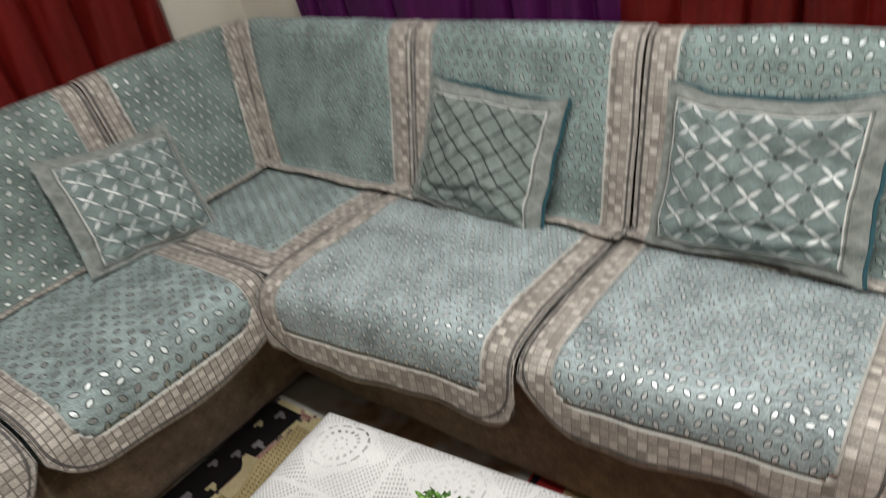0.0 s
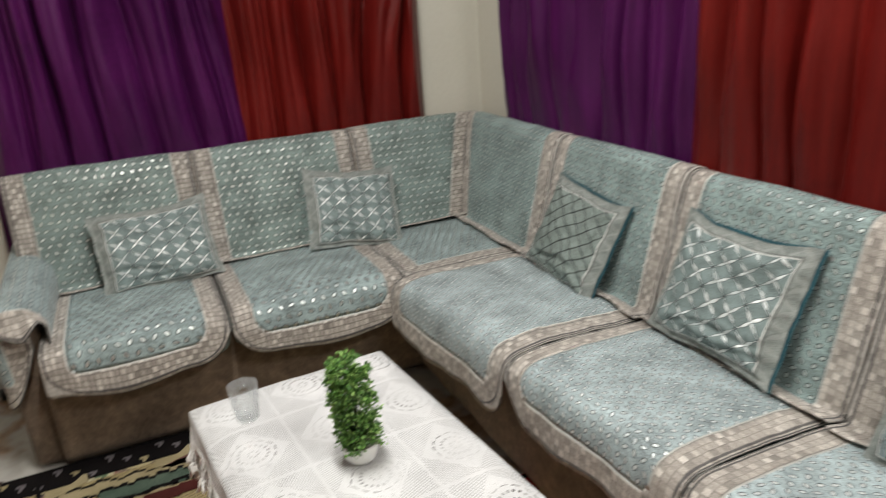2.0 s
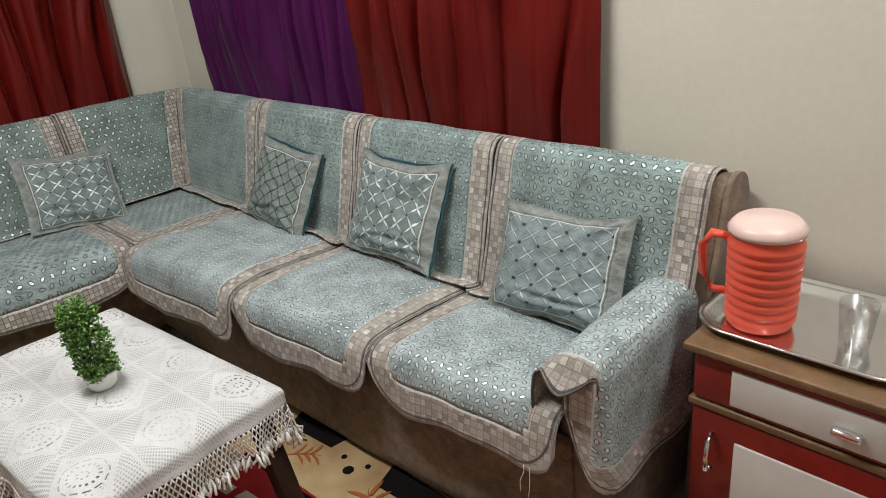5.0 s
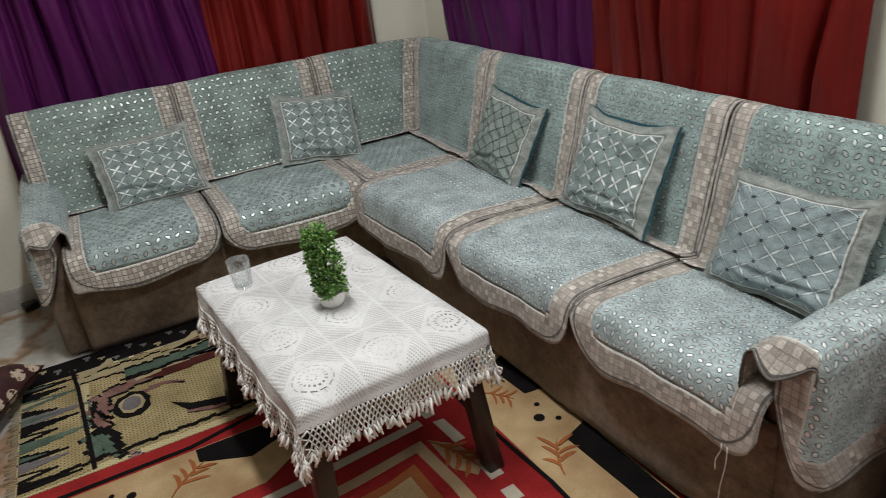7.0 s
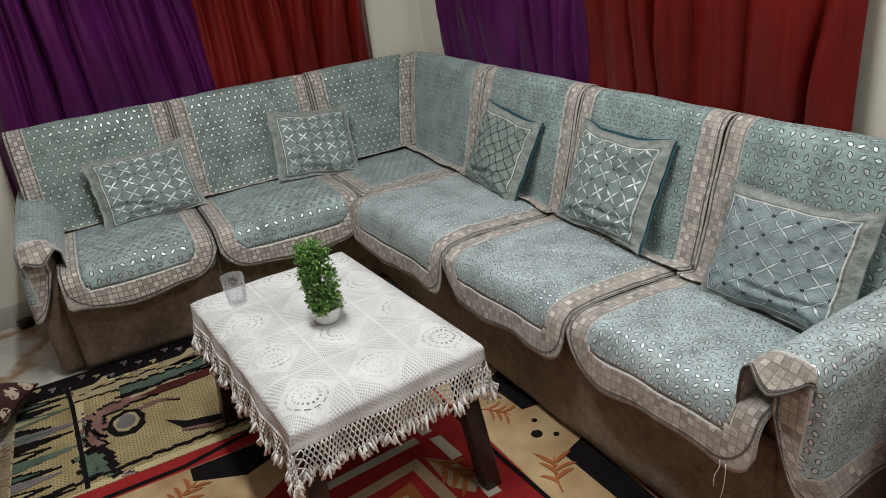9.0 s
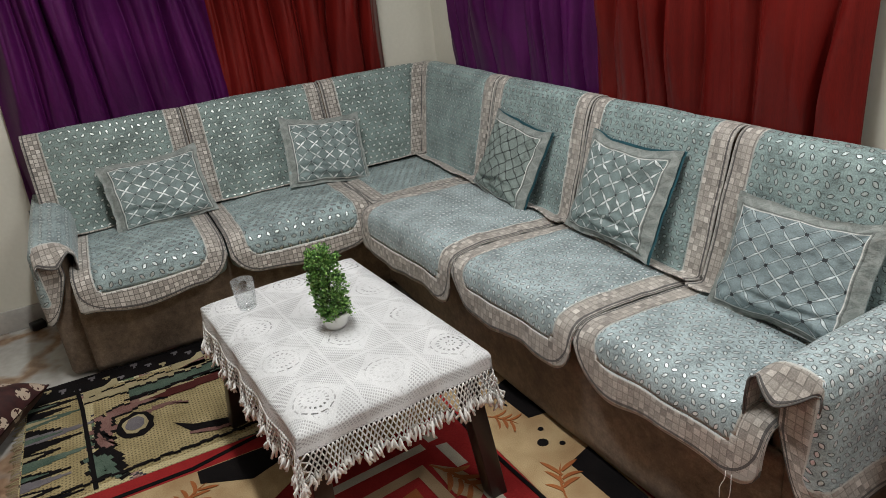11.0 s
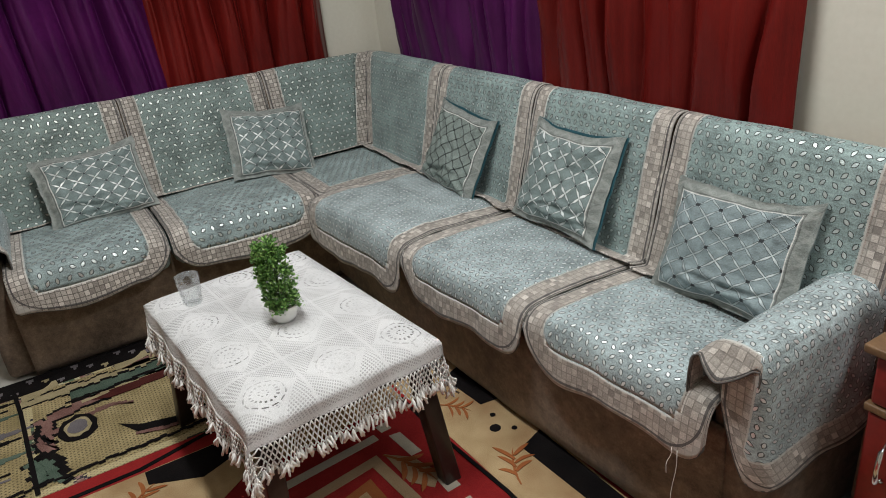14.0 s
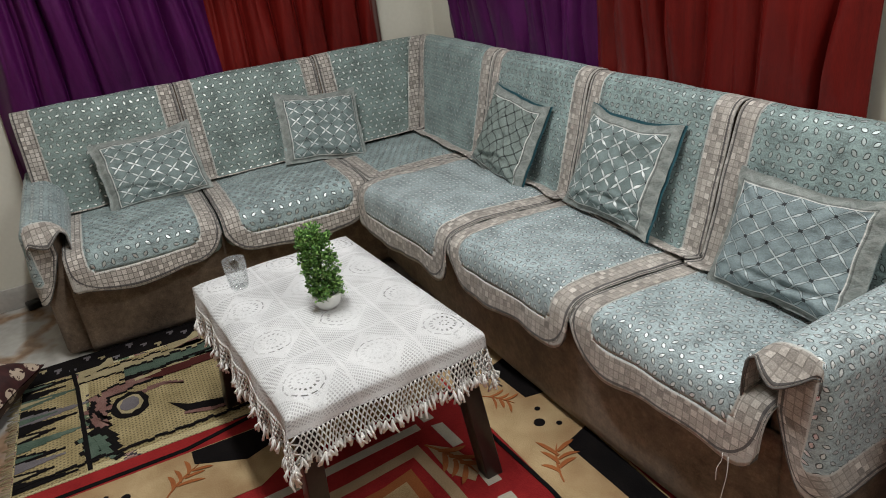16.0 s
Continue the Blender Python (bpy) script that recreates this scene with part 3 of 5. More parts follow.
# ---- curtains ----
def curtain(name, run, s0, s1, material, label, seed, splay=0.0, lo=0.22, hi=2.35):
    rng = random.Random(seed)
    pitch, start = rng.uniform(6.4, 7.6), rng.uniform(0, 3)
    fine, late = rng.uniform(10.5, 12.5), rng.uniform(0, 6)

    def fn(a, b):
        z = lo + (hi - lo) * b
        s = s0 + (s1 - s0) * a + splay * (1 - b) * (a - 0.15)
        # round pleats with narrow valleys; they wander, merge and open towards the hem
        deep = 0.70 + 0.75 * noise.noise(Vector((s * 3.4, z * 0.8, seed)))
        drift = 0.16 * noise.noise(Vector((s * 2.4, z * 0.7, seed + 7))) + 0.03 * noise.noise(Vector((s * 7, z * 1.6, seed + 4)))
        pleat = abs(math.sin((s + drift) * pitch * math.pi + start)) ** 0.62
        small = math.sin((s + 1.6 * drift) * fine * 2 * math.pi + late + 1.5 * z)
        crease = abs(math.sin((s + 1.3 * drift) * pitch * 2.3 * math.pi + 2 * start + 0.8 * z)) ** 0.8
        soft = noise.noise(Vector((s * 9, z * 2.6, seed + 12)))
        hold = min(1.0, min(a, 1 - a) / 0.10 + 0.15)
        d = 0.020 + (0.112 * max(0.20, deep) * pleat + 0.026 * crease * max(0.1, 0.6 + 0.9 * soft) + 0.006 * small * (0.5 + 0.5 * soft) + 0.010 * soft + 0.006) * hold
        room = min(1.0, max(0.0, (z - 0.86) / 0.30))
        limit = 0.084 + 0.055 * room
        d = min(d, limit + 0.2 * max(0.0, d - limit))
        return ((max(0.012, d), -s, z) if run == "left" else (s, -max(0.012, d), z)), (s, z), 0.5

    ob = part(name, sheet(240, 56, fn), material, thick=0.002)
    return tagged(ob, label, "curtain", "satin curtains")


curtain("curtain", "left", 0.30, 1.09, MAT_RED, "red satin curtain hanging in loose folds behind the sofa", 3)
curtain("curtain", "left", 1.075, 1.90, MAT_PURPLE, "deep purple satin curtain hanging in folds behind the sofa", 5, 0.10)
curtain("curtain", "right", 0.325, 1.400, MAT_PURPLE, "dark purple satin curtain beside a red one", 8)
curtain("curtain", "right", 1.368, 2.345, MAT_RED, "dark red satin curtain with soft vertical folds", 11)


# ---- the corner sofa ----
def run_place(run, s, d, z):
    return (d, -s, z) if run == "left" else (s, -d, z)


SEAT_Z = 0.425
FRONT = 0.79
BASE = {"left": 0.67, "right": 0.645}
BACK = smooth_line([(0.045, 0.62), (0.05, 0.78), (0.075, 0.828), (0.12, 0.838), (0.150, 0.815), (0.168, 0.75), (0.250, 0.43)], 2)


def back_depth(z):
    for (d0, z0), (d1, z1) in zip(BACK[::-1], BACK[-2::-1]):
        if z0 <= z <= z1:
            return d0 + (d1 - d0) * (z - z0) / max(1e-6, z1 - z0)
    return BACK[-1][0] if z < 0.43 else 0.12


sofa = thing("corner_sofa", "L-shaped corner sofa in worn brown suede, draped with covers", "sofa")


def base_panel(run, s0, s1):
    f = BASE[run]

    def fn(a, b):
        z = 0.012 + (SEAT_Z - 0.07 - 0.012) * b
        s = s0 + (s1 - s0) * a
        near_arm = min(1.0, max(0.0, (s - 2.38) / 0.20))
        taper = 0.055 * max(0.0, (s - 1.6)) ** 1.3 + 0.040 * near_arm * near_arm * (3 - 2 * near_arm) if run == "right" else 0.0
        d = f + 0.02 - taper + wrinkle((s, z, 1.0), 5, 0.006) - 0.010 * (1 - b) - 0.02 * max(0, 0.06 - b) / 0.06
        return run_place(run, s, d, z), (s, z), 0.5

    return part("front_panel", sheet(60, 12, fn), MAT_SUEDE, sofa, thick=0.01)


base_panel("left", 0.62, 1.87)
base_panel("right", 0.67, 2.62)


def slab(run, s0, s1, d0, d1, z0, z1, bevel):
    p, q = run_place(run, s0, d0, z0), run_place(run, s1, d1, z1)
    return box(min(p[0], q[0]), max(p[0], q[0]), min(p[1], q[1]), max(p[1], q[1]), z0, z1, bevel, 3)


part("base_frame", slab("left", 0.05, 1.86, 0.05, 0.675, 0.02, 0.30, 0.01), MAT_SUEDE, sofa)
part("base_frame", slab("right", 0.68, 2.60, 0.05, 0.52, 0.02, 0.30, 0.01), MAT_SUEDE, sofa)
part("back_frame", slab("left", 0.05, 1.925, 0.015, 0.10, 0.02, 0.80, 0.03), MAT_SUEDE, sofa)
part("back_frame", slab("right", 0.10, 2.74, 0.015, 0.10, 0.02, 0.80, 0.03), MAT_SUEDE, sofa)
for s0, s1 in ((0.73, 1.31), (1.32, 1.86)):
    part("seat_cushion", slab("left", s0, s1, 0.20, 0.765, 0.29, SEAT_Z - 0.012, 0.045), MAT_PAD, sofa)
part("seat_cushion", slab("left", 0.22, 0.72, 0.22, 0.775, 0.29, SEAT_Z - 0.012, 0.03), MAT_PAD, sofa)
for s0, s1, reach in ((0.80, 1.465, 0.690), (1.475, 2.06, 0.650), (2.07, 2.545, 0.605)):
    part("seat_cushion", slab("right", s0, s1, 0.20, reach, 0.29, SEAT_Z - 0.012, 0.045), MAT_PAD, sofa)


def wedge(run, s0, s1):
    """A leaning back cushion."""
    prof = [(d - 0.010, z - 0.010) for d, z in BACK] + [(0.08, 0.40)]

    def fn(a, b):
        (d, z), length = along(prof, b)
        lo = max(s0, back_depth(z) - 0.03) if s0 < 0.3 else s0
        return run_place(run, lo + (s1 - lo) * a, d, z), (a, length), 0.5

    return sheet(8, 40, fn)


for s0, s1 in ((0.10, 0.69), (0.70, 1.30), (1.31, 1.905)):
    part("back_cushion", wedge("left", s0, s1), MAT_SUEDE, sofa, thick=0.006)
for s0, s1 in ((0.10, 0.86), (0.87, 1.475), (1.485, 2.08), (2.09, 2.74)):
    part("back_cushion", wedge("right", s0, s1), MAT_SUEDE, sofa, thick=0.006)
# closing side of the back at the open ends
end_profile = [(0.02, 0.03)] + [(d, z) for d, z in BACK] + [(0.265, 0.03)]
for run, s in (("right", 2.735), ("left", 1.905)):
    bm = bmesh.new()
    bm.faces.new([bm.verts.new(run_place(run, s, d - 0.006, z)) for d, z in end_profile])
    part("back_end", bm, MAT_SUEDE, sofa, thick=0.012, smooth=False)


def arm_top(d, front, top):
    """The armrest rises a little towards the back."""
    return top + 0.045 * (1 - d / front)


def arm_body(run, s0, s1, d1):
    bm = slab(run, s0, s1, 0.02, d1, 0.012, 0.535, 0.025)
    for v in bm.verts:
        d = v.co.x if run == "left" else -v.co.y
        if v.co.z > 0.3:
            v.co.z += arm_top(d, d1, 0.0)
        v.co += Vector((wrinkle(v.co, 6, 0.004), wrinkle(v.co + Vector((3, 1, 2)), 6, 0.004), 0))
    return part("armrest", bm, MAT_SUEDE, sofa)


arm_body("right", 2.575, 2.695, 0.565)
arm_body("left", 1.850, 1.960, 0.655)


def cover(name, bm, material, label, group, cords):
    """A draped cover: its woven field, its checked band and the corded edge as parts."""
    ob = thing(name, label, "sofa cover", group=group)
    edge = bm.verts.layers.float["edge"]
    for what, keep in (("woven_field", lambda e: e >= 0.068), ("checked_band", lambda e: e < 0.068)):
        piece = bm.copy()
        layer = piece.verts.layers.float["edge"]
        drop = [f for f in piece.faces if not keep(sum(v[layer] for v in f.verts) / len(f.verts))]
        bmesh.ops.delete(piece, geom=drop, context="FACES")
        if piece.faces:
            part(what, piece, material, ob, "beige band of small woven squares" if what == "checked_band" else "", thick=0.005)
        else:
            piece.free()
    if cords:
        for line in cords:
            part("corded_edge", tube(bmesh.new(), line, 0.0026, 5), MAT_CORD, ob, "dark corded edge")
    bm.free()
    return ob


# covers
def back_cover(run, s0, s1, material, label, seed, lift=0.0, trim_low=True):
    prof = BACK[2:] + [(0.272, 0.418 + 0.014), (0.305, SEAT_Z + 0.014)]
    total = sum(math.dist(a, b) for a, b in zip(prof, prof[1:]))

    def fn(a, b):
        (d, z), v = along(prof, b)
        lo = max(s0, back_depth(z)) if s0 < 0.3 else s0
        s = lo + (s1 - lo) * a
        width = s1 - lo
        bulge = 0.010 * math.sin(math.pi * a) * math.sin(math.pi * min(1, b * 1.1))
        d2 = d + 0.008 + bulge + wrinkle((s, v, seed), 7, 0.005) + wrinkle((s, v * 0.6, seed + 3), 17, 0.003)
        z2 = z + 0.006 + lift * max(0.0, 1 - b / 0.5) + (0.006 * math.sin(math.pi * a) + wrinkle((s, 0, seed), 6, 0.004)) * (1 if b < 0.4 else 0.2)
        loose = max(0.0, (b - 0.88) / 0.12)
        z2 += loose * (0.006 + 0.016 * max(0.0, noise.noise(Vector((s * 7, 2.0, seed)))))
        d2 += loose * 0.030 * noise.noise(Vector((s * 5, 5.0, seed)))
        side = min(a, 1 - a) * width
        e = min(side, (total - v) + 0.026)
        return run_place(run, s, d2, z2), (s, v), e

    cords = [[fn(a, k / 30)[0] for k in range(31)] for a in (0.004, 0.996)]
    return cover("backrest_cover", sheet(40, 46, fn), material, label, "jacquard backrest covers", cords)


LAB_B = "grey-teal leaf-patterned jacquard cover over the sofa back"
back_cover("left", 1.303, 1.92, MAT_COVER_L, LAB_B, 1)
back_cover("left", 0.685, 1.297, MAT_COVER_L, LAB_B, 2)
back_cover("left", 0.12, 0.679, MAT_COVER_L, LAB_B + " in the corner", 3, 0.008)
back_cover("right", 0.12, 0.862, MAT_COVER_R, LAB_B + ", motifs faint", 4, 0.014)
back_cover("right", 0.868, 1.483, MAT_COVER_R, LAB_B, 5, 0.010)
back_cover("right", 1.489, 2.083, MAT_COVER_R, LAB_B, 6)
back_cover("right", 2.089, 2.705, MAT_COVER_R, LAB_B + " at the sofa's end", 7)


def seat_cover(run, s0, s1, material, label, seed, drop=0.112, near=0.13, far=0.13):
    """A seat's cover; near and far: the hem's corner radius at the two ends of the seat."""
    f = FRONT if run == "left" else 0.765 - 0.085 * ((s0 + s1) / 2 - 1.05)
    prof = smooth_line([(0.265, SEAT_Z + 0.002), (0.40, SEAT_Z + 0.012), (f - 0.11, SEAT_Z + 0.016), (f - 0.030, SEAT_Z + 0.010), (f - 0.004, SEAT_Z - 0.024), (f + 0.002, SEAT_Z - 0.065), (f + 0.006, SEAT_Z - drop - 0.01)], 2)
    total = sum(math.dist(a, b) for a, b in zip(prof, prof[1:]))
    width = s1 - s0

    def fn(a, b):
        x, r = (a * width, near) if a < 0.5 else ((1 - a) * width, far)
        cut = r - math.sqrt(max(0.0, r * r - (r - x) ** 2)) if x < r else 0.0
        cut = min(cut, 0.095)
        sag = 0.010 * math.sin(3 * math.pi * a + seed) + 0.006 * math.sin(7 * a + 2 * seed)
        (d, z), v = along(prof, b * (total - cut) / total)
        hang = max(0.0, (v - (total - 0.13)) / 0.13)
        z -= sag * hang * hang
        s = s0 + width * a
        puff = 0.012 * math.sin(math.pi * a) ** 0.5 * (1 - hang)
        d += -0.085 * (s0 + width * a - (s0 + s1) / 2) * min(1.0, max(0.0, (d - 0.45) / 0.2)) if run == "right" else 0.0
        d2 = d + hang * (wrinkle((s, 1.0, seed), 9, 0.014) + 0.006)
        crease = wrinkle((s * 0.6, v, seed), 13, 0.004) + wrinkle((s, v, seed + 9), 26, 0.0022)
        z2 = z + puff + wrinkle((s, v, seed), 6, 0.006) * (1 - hang) + crease * (1 - 0.6 * hang)
        return run_place(run, s, d2, z2), (s, v), max(0.0, inset(x, total - v, max(r, 0.10)))

    rim = [fn(0.004, k / 30)[0] for k in range(30)] + [fn(0.004 + 0.992 * k / 40, 1.0)[0] for k in range(41)] + [fn(0.996, 1 - k / 30)[0] for k in range(1, 31)]
    return cover("seat_cover", sheet(44, 56, fn), material, label, "jacquard seat covers", [rim])


LAB_S = "grey-teal leaf-patterned seat cover with checked beige hem"
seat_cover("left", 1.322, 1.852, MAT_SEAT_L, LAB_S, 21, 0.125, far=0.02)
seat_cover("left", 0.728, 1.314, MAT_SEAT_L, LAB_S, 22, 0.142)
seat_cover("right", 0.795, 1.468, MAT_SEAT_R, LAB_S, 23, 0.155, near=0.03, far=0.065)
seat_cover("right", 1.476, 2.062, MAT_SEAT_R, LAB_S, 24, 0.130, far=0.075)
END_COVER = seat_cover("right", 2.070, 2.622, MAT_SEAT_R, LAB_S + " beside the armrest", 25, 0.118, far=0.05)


for x, long in ((2.575, 0.17), (2.560, 0.06)):
    strand = [(x + 0.003 * math.sin(0.9 * k), -0.662 - 0.002 * k, 0.315 - long * k / 8) for k in range(9)]
    part("loose_thread", tube(bmesh.new(), strand, 0.0007, 4), MAT_YARN, END_COVER, "pale loose thread")


def corner_cover():
    s0, s1, d0, d1 = 0.262, 0.79, 0.262, 0.722

    def fn(a, b):
        x, d = s0 + (s1 - s0) * a, d0 + (d1 - d0) * b
        dx, dy = (s1 - x), (d1 - d)
        z = SEAT_Z + 0.006 + 0.008 * math.sin(math.pi * a) * math.sin(math.pi * b) + wrinkle((x, d, 31), 6, 0.006)
        return (x, -d, z), (d, x), inset(dx, dy, 0.06)

    rim = [fn(k / 20, 1.0)[0] for k in range(21)] + [fn(1.0, 1 - k / 20)[0] for k in range(1, 21)]
    return cover("seat_cover", sheet(40, 40, fn), MAT_SEAT_L, "square grey-teal jacquard cover lying on the sofa's corner seat", "jacquard seat covers", [rim])


corner_cover()


def arm_cover(run, inner, outer, d1, top, low_in, low_out, reach, tuck, material, label, seed):
    """Draped over an armrest: the top with a tongue folding down at the front and a flap on the seat side,
    and a side panel whose checked edge wraps round the arm's front. reach: how far that edge comes across the front."""
    ob = thing("armrest_cover", label, "sofa cover", group="jacquard armrest covers")
    wide = outer - inner
    prof = smooth_line([(inner - 0.030, low_in), (inner - 0.034, low_in + 0.05), (inner - 0.028, top - 0.035), (inner + 0.014, top + 0.002), (inner + wide * 0.55, top + 0.006), (outer - 0.020, top + 0.002), (outer + 0.006, top - 0.008), (outer + 0.002, top - 0.045)], 3)
    total = sum(math.dist(a, b) for a, b in zip(prof, prof[1:]))

    def top_fn(a, b):
        (s, z), v = along(prof, b)
        k = min(1.0, max(0.0, (s - inner) / wide))
        flap = min(1.0, max(0.0, (top - 0.012 - z) / 0.05)) if s < inner + 0.01 else 0.0
        ext = (0.062 + 0.034 * math.sin(math.pi * min(1.0, 1.1 * k)) - (tuck - 0.030) * k * k) * (1 - flap) + 0.045 * flap
        run_out = a * (d1 + ext)
        over = max(0.0, run_out - d1)
        d = min(run_out, d1)
        bend = over * (0.58 + 0.42 * flap)
        fall = over * 0.86 * (0.45 + 0.55 * min(1.0, 2.2 * k)) * (1 - flap) * min(1.0, over / 0.03)
        curl = 0.020 * (over / 0.08) * (1 - k) * (1 - flap)
        z2 = z + arm_top(d, d1, 0.0) - fall + wrinkle((s, d, seed), 8, 0.004) + wrinkle((s, d, seed + 3), 24, 0.002)
        s2 = s - curl + wrinkle((d, v, seed), 9, 0.005) * (0.4 + 0.6 * flap)
        e = 0.068 * (ext - over) / ext + 0.004 if over > 0 else min(0.5, 0.072 + d1 - run_out)
        return run_place(run, s2, d + bend, z2), (run_out, v), e

    def side_fn(a, b):
        # b runs down the panel, a from its front edge round the corner to the back
        z = top + (low_out - top) * b
        edge = outer + 0.010 - reach * wide * min(1.0, max(0.0, (z - low_out) / 0.165)) ** 0.7
        front = outer + 0.014 - edge
        way = a * (front + d1 - 0.03)
        bow = 0.020 * b + wrinkle((way, z, seed + 5), 7, 0.012) * b + 0.006 * math.sin(9 * way + seed) * b
        # round corner
        r = 0.022
        x = way - front
        if x < -r:
            s, d = edge + way, d1 + 0.016
        elif x < r:
            t = (x + r) / (2 * r) * math.pi / 2
            s, d = outer + 0.014 - r + r * math.sin(t), d1 + 0.016 - r + r * math.cos(t)
        else:
            s, d = outer + 0.014, d1 + 0.016 - x
        turn = min(1.0, max(0.0, (x + r) / (2 * r)))
        lift = 0.10 * max(0.0, (way - front - 0.24) / 0.25) ** 2 + 0.012 * math.sin(6 * way + seed)
        hem = (1 - b) * (top - low_out)
        bow -= 0.024 * max(0.0, 1 - b / 0.14) ** 2
        z2 = z + (lift * b * b if b > 0.3 else 0.0) + arm_top(max(0.0, min(d1, d)), d1, 0.0) * (1 - b)
        line = max(0.034, front - 0.012 - 0.06 * (top - z))
        e = inset(0.068 * way / line, hem, 0.075)
        return run_place(run, s + bow * turn, d + 0.6 * bow * (1 - turn), z2), (way, -z), max(0.0, e)

    part("top_panel", sheet(70, 60, top_fn), material, ob, thick=0.004)
    part("side_panel", sheet(80, 48, side_fn), material, ob, thick=0.004)
    tongue = [top_fn(1.0, k / 50)[0] for k in range(51)]
    hem = [side_fn(0.0, k / 30)[0] for k in range(31)] + [side_fn(k / 40, 1.0)[0] for k in range(1, 41)]
    for rim in (tongue, hem):
        part("corded_edge", tube(bmesh.new(), rim, 0.0028, 5), MAT_CORD, ob, "dark corded edge")
    return ob


arm_cover("right", 2.590, 2.694, 0.572, 0.566, 0.40, 0.270, 0.82, 0.066, MAT_SEAT_R, "grey-teal jacquard cover draped over the armrest, checked hem", 41)
arm_cover("left", 1.852, 1.950, 0.665, 0.548, 0.42, 0.262, 0.90, 0.020, MAT_ARM_L, "pale teal jacquard cover draped over the armrest near the wall", 42)


# ---- cushions ----
def cushion(centre, right, up, w, h, material, back_material, label, seed, puff=0.036, shift=0.0):
    """A square scatter cushion; right and up span its face."""
    right, up = Vector(right).normalized(), Vector(up)
    up = (up - right * up.dot(right)).normalized()
    out = right.cross(up)
    ob = thing("scatter_cushion", label, "cushion", group="lattice cushions", place=(0, 0, 0))
    ob.matrix_world = Matrix.Translation(centre)

    def face(sign):
        def fn(a, b):
            u, v = 2 * a - 1, 2 * b - 1
            pin_u = 1 - 0.05 * (1 - v * v) * abs(u) + wrinkle((v, math.copysign(1, u), seed), 3.0, 0.035) * abs(u)
            pin_v = 1 - 0.05 * (1 - u * u) * abs(v) + wrinkle((u, math.copysign(3, v), seed), 3.0, 0.030) * abs(v)
            # a flat flange runs round the filled middle
            fu, fv = min(1.0, abs(u) / 0.93), min(1.0, abs(v) / 0.93)
            fill = max(0.0, (1 - fu ** 4) * (1 - fv ** 4)) ** 0.6
            t = puff * fill * (1.0 - 0.25 * v) + 0.003
            ease = (1 - u ** 6) * (1 - v ** 6)
            t += (wrinkle((u, v, seed), 2.0, 0.014) + wrinkle((u * 1.6, v * 0.7, seed + 5), 5, 0.007)) * ease
            # creases run in from the corners and across the slumped foot
            for k, (cu, cv) in enumerate(((-1, -1), (1, -1), (1, 1), (-1, 1))):
                ang = math.atan2(v - cv * 0.96, u - cu * 0.96)
                far = math.hypot(u - cu, v - cv)
                t += 0.006 * math.sin(9 * ang + seed + 2 * k) * math.exp(-((far - 0.35) / 0.3) ** 2) * ease
            for k, (level, deep) in enumerate(((-0.58, 0.012), (-0.78, 0.008))):
                way = v - level - 0.16 * u * math.sin(seed + k) - 0.05 * math.sin(5 * u + seed + 2 * k)
                t -= deep * math.exp(-(way / 0.055) ** 2) * max(0.0, 1 - abs(u - 0.3 * math.sin(seed * 1.7 + k)) / 0.9)
                t += 0.6 * deep * math.exp(-((way - 0.10) / 0.07) ** 2) * max(0.0, 1 - abs(u) / 0.95)
            sag = -0.016 * (1 - u * u) * (1 if v > 0 else 0) * v + wrinkle((u, v, seed + 2), 1.5, 0.012)
            t *= 1.0 if sign > 0 else 0.45
            if sign < 0 and back_material is MAT_BLUE:
                # the lining is cut wider and peeps out above and beside the face
                pin_u, pin_v = pin_u + (0.035 if u > 0 else 0.0), pin_v + (0.05 * (1 - u * u) if v > 0 else 0.0)
            bend = 0.018 * (1 - v) * (1 - v) * 0.25
            p = right * (u * w / 2 * pin_u) + up * (v * h / 2 * pin_v + sag) + out * (sign * t + bend)
            return p, (u + shift, v + abs(shift)), 0.5

        bm = sheet(56, 56, fn)
        return bm

    part("front_cover", face(1), material, ob)
    part("back_cover", face(-1), back_material, ob, "plain reverse side of the cushion")
    return ob


def lean(run, s_left, s_right, z_left, z_right, low_left, low_right, z_low, label, material, back_material, seed, foot=0.32, tilt=0.38, shift=0.035):
    """A cushion leaning on the backrest: its upper corners and its lower edge, along the run and in height."""
    def at(s, z):
        return Vector(run_place(run, s, foot - (z - 0.43) * tilt, z))

    top = (at(s_left, z_left) + at(s_right, z_right)) / 2
    low = (at(low_left, z_low) + at(low_right, z_low)) / 2
    w = ((at(s_right, z_right) - at(s_left, z_left)).length + abs(low_right - low_left)) / 2
    return cushion((top + low) / 2, at(s_right, z_right) - at(s_left, z_left), top - low, w, (top - low).length, material, back_material, label, seed, shift=shift)


LAB_C = "grey-teal cushion with white satin lattice"
lean("right", 0.925, 1.320, 0.752, 0.714, 0.935, 1.315, 0.430, LAB_C + ", twisted, with blue reverse", MAT_PILLOW_DIM, MAT_BLUE, 51)
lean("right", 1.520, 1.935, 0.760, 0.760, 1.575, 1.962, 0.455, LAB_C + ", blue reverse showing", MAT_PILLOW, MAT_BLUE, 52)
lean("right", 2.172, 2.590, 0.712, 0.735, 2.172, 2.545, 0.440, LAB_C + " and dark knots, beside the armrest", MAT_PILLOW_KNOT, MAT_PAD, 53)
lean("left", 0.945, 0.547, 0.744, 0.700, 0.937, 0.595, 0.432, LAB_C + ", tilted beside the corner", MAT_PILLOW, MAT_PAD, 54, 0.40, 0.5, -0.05)
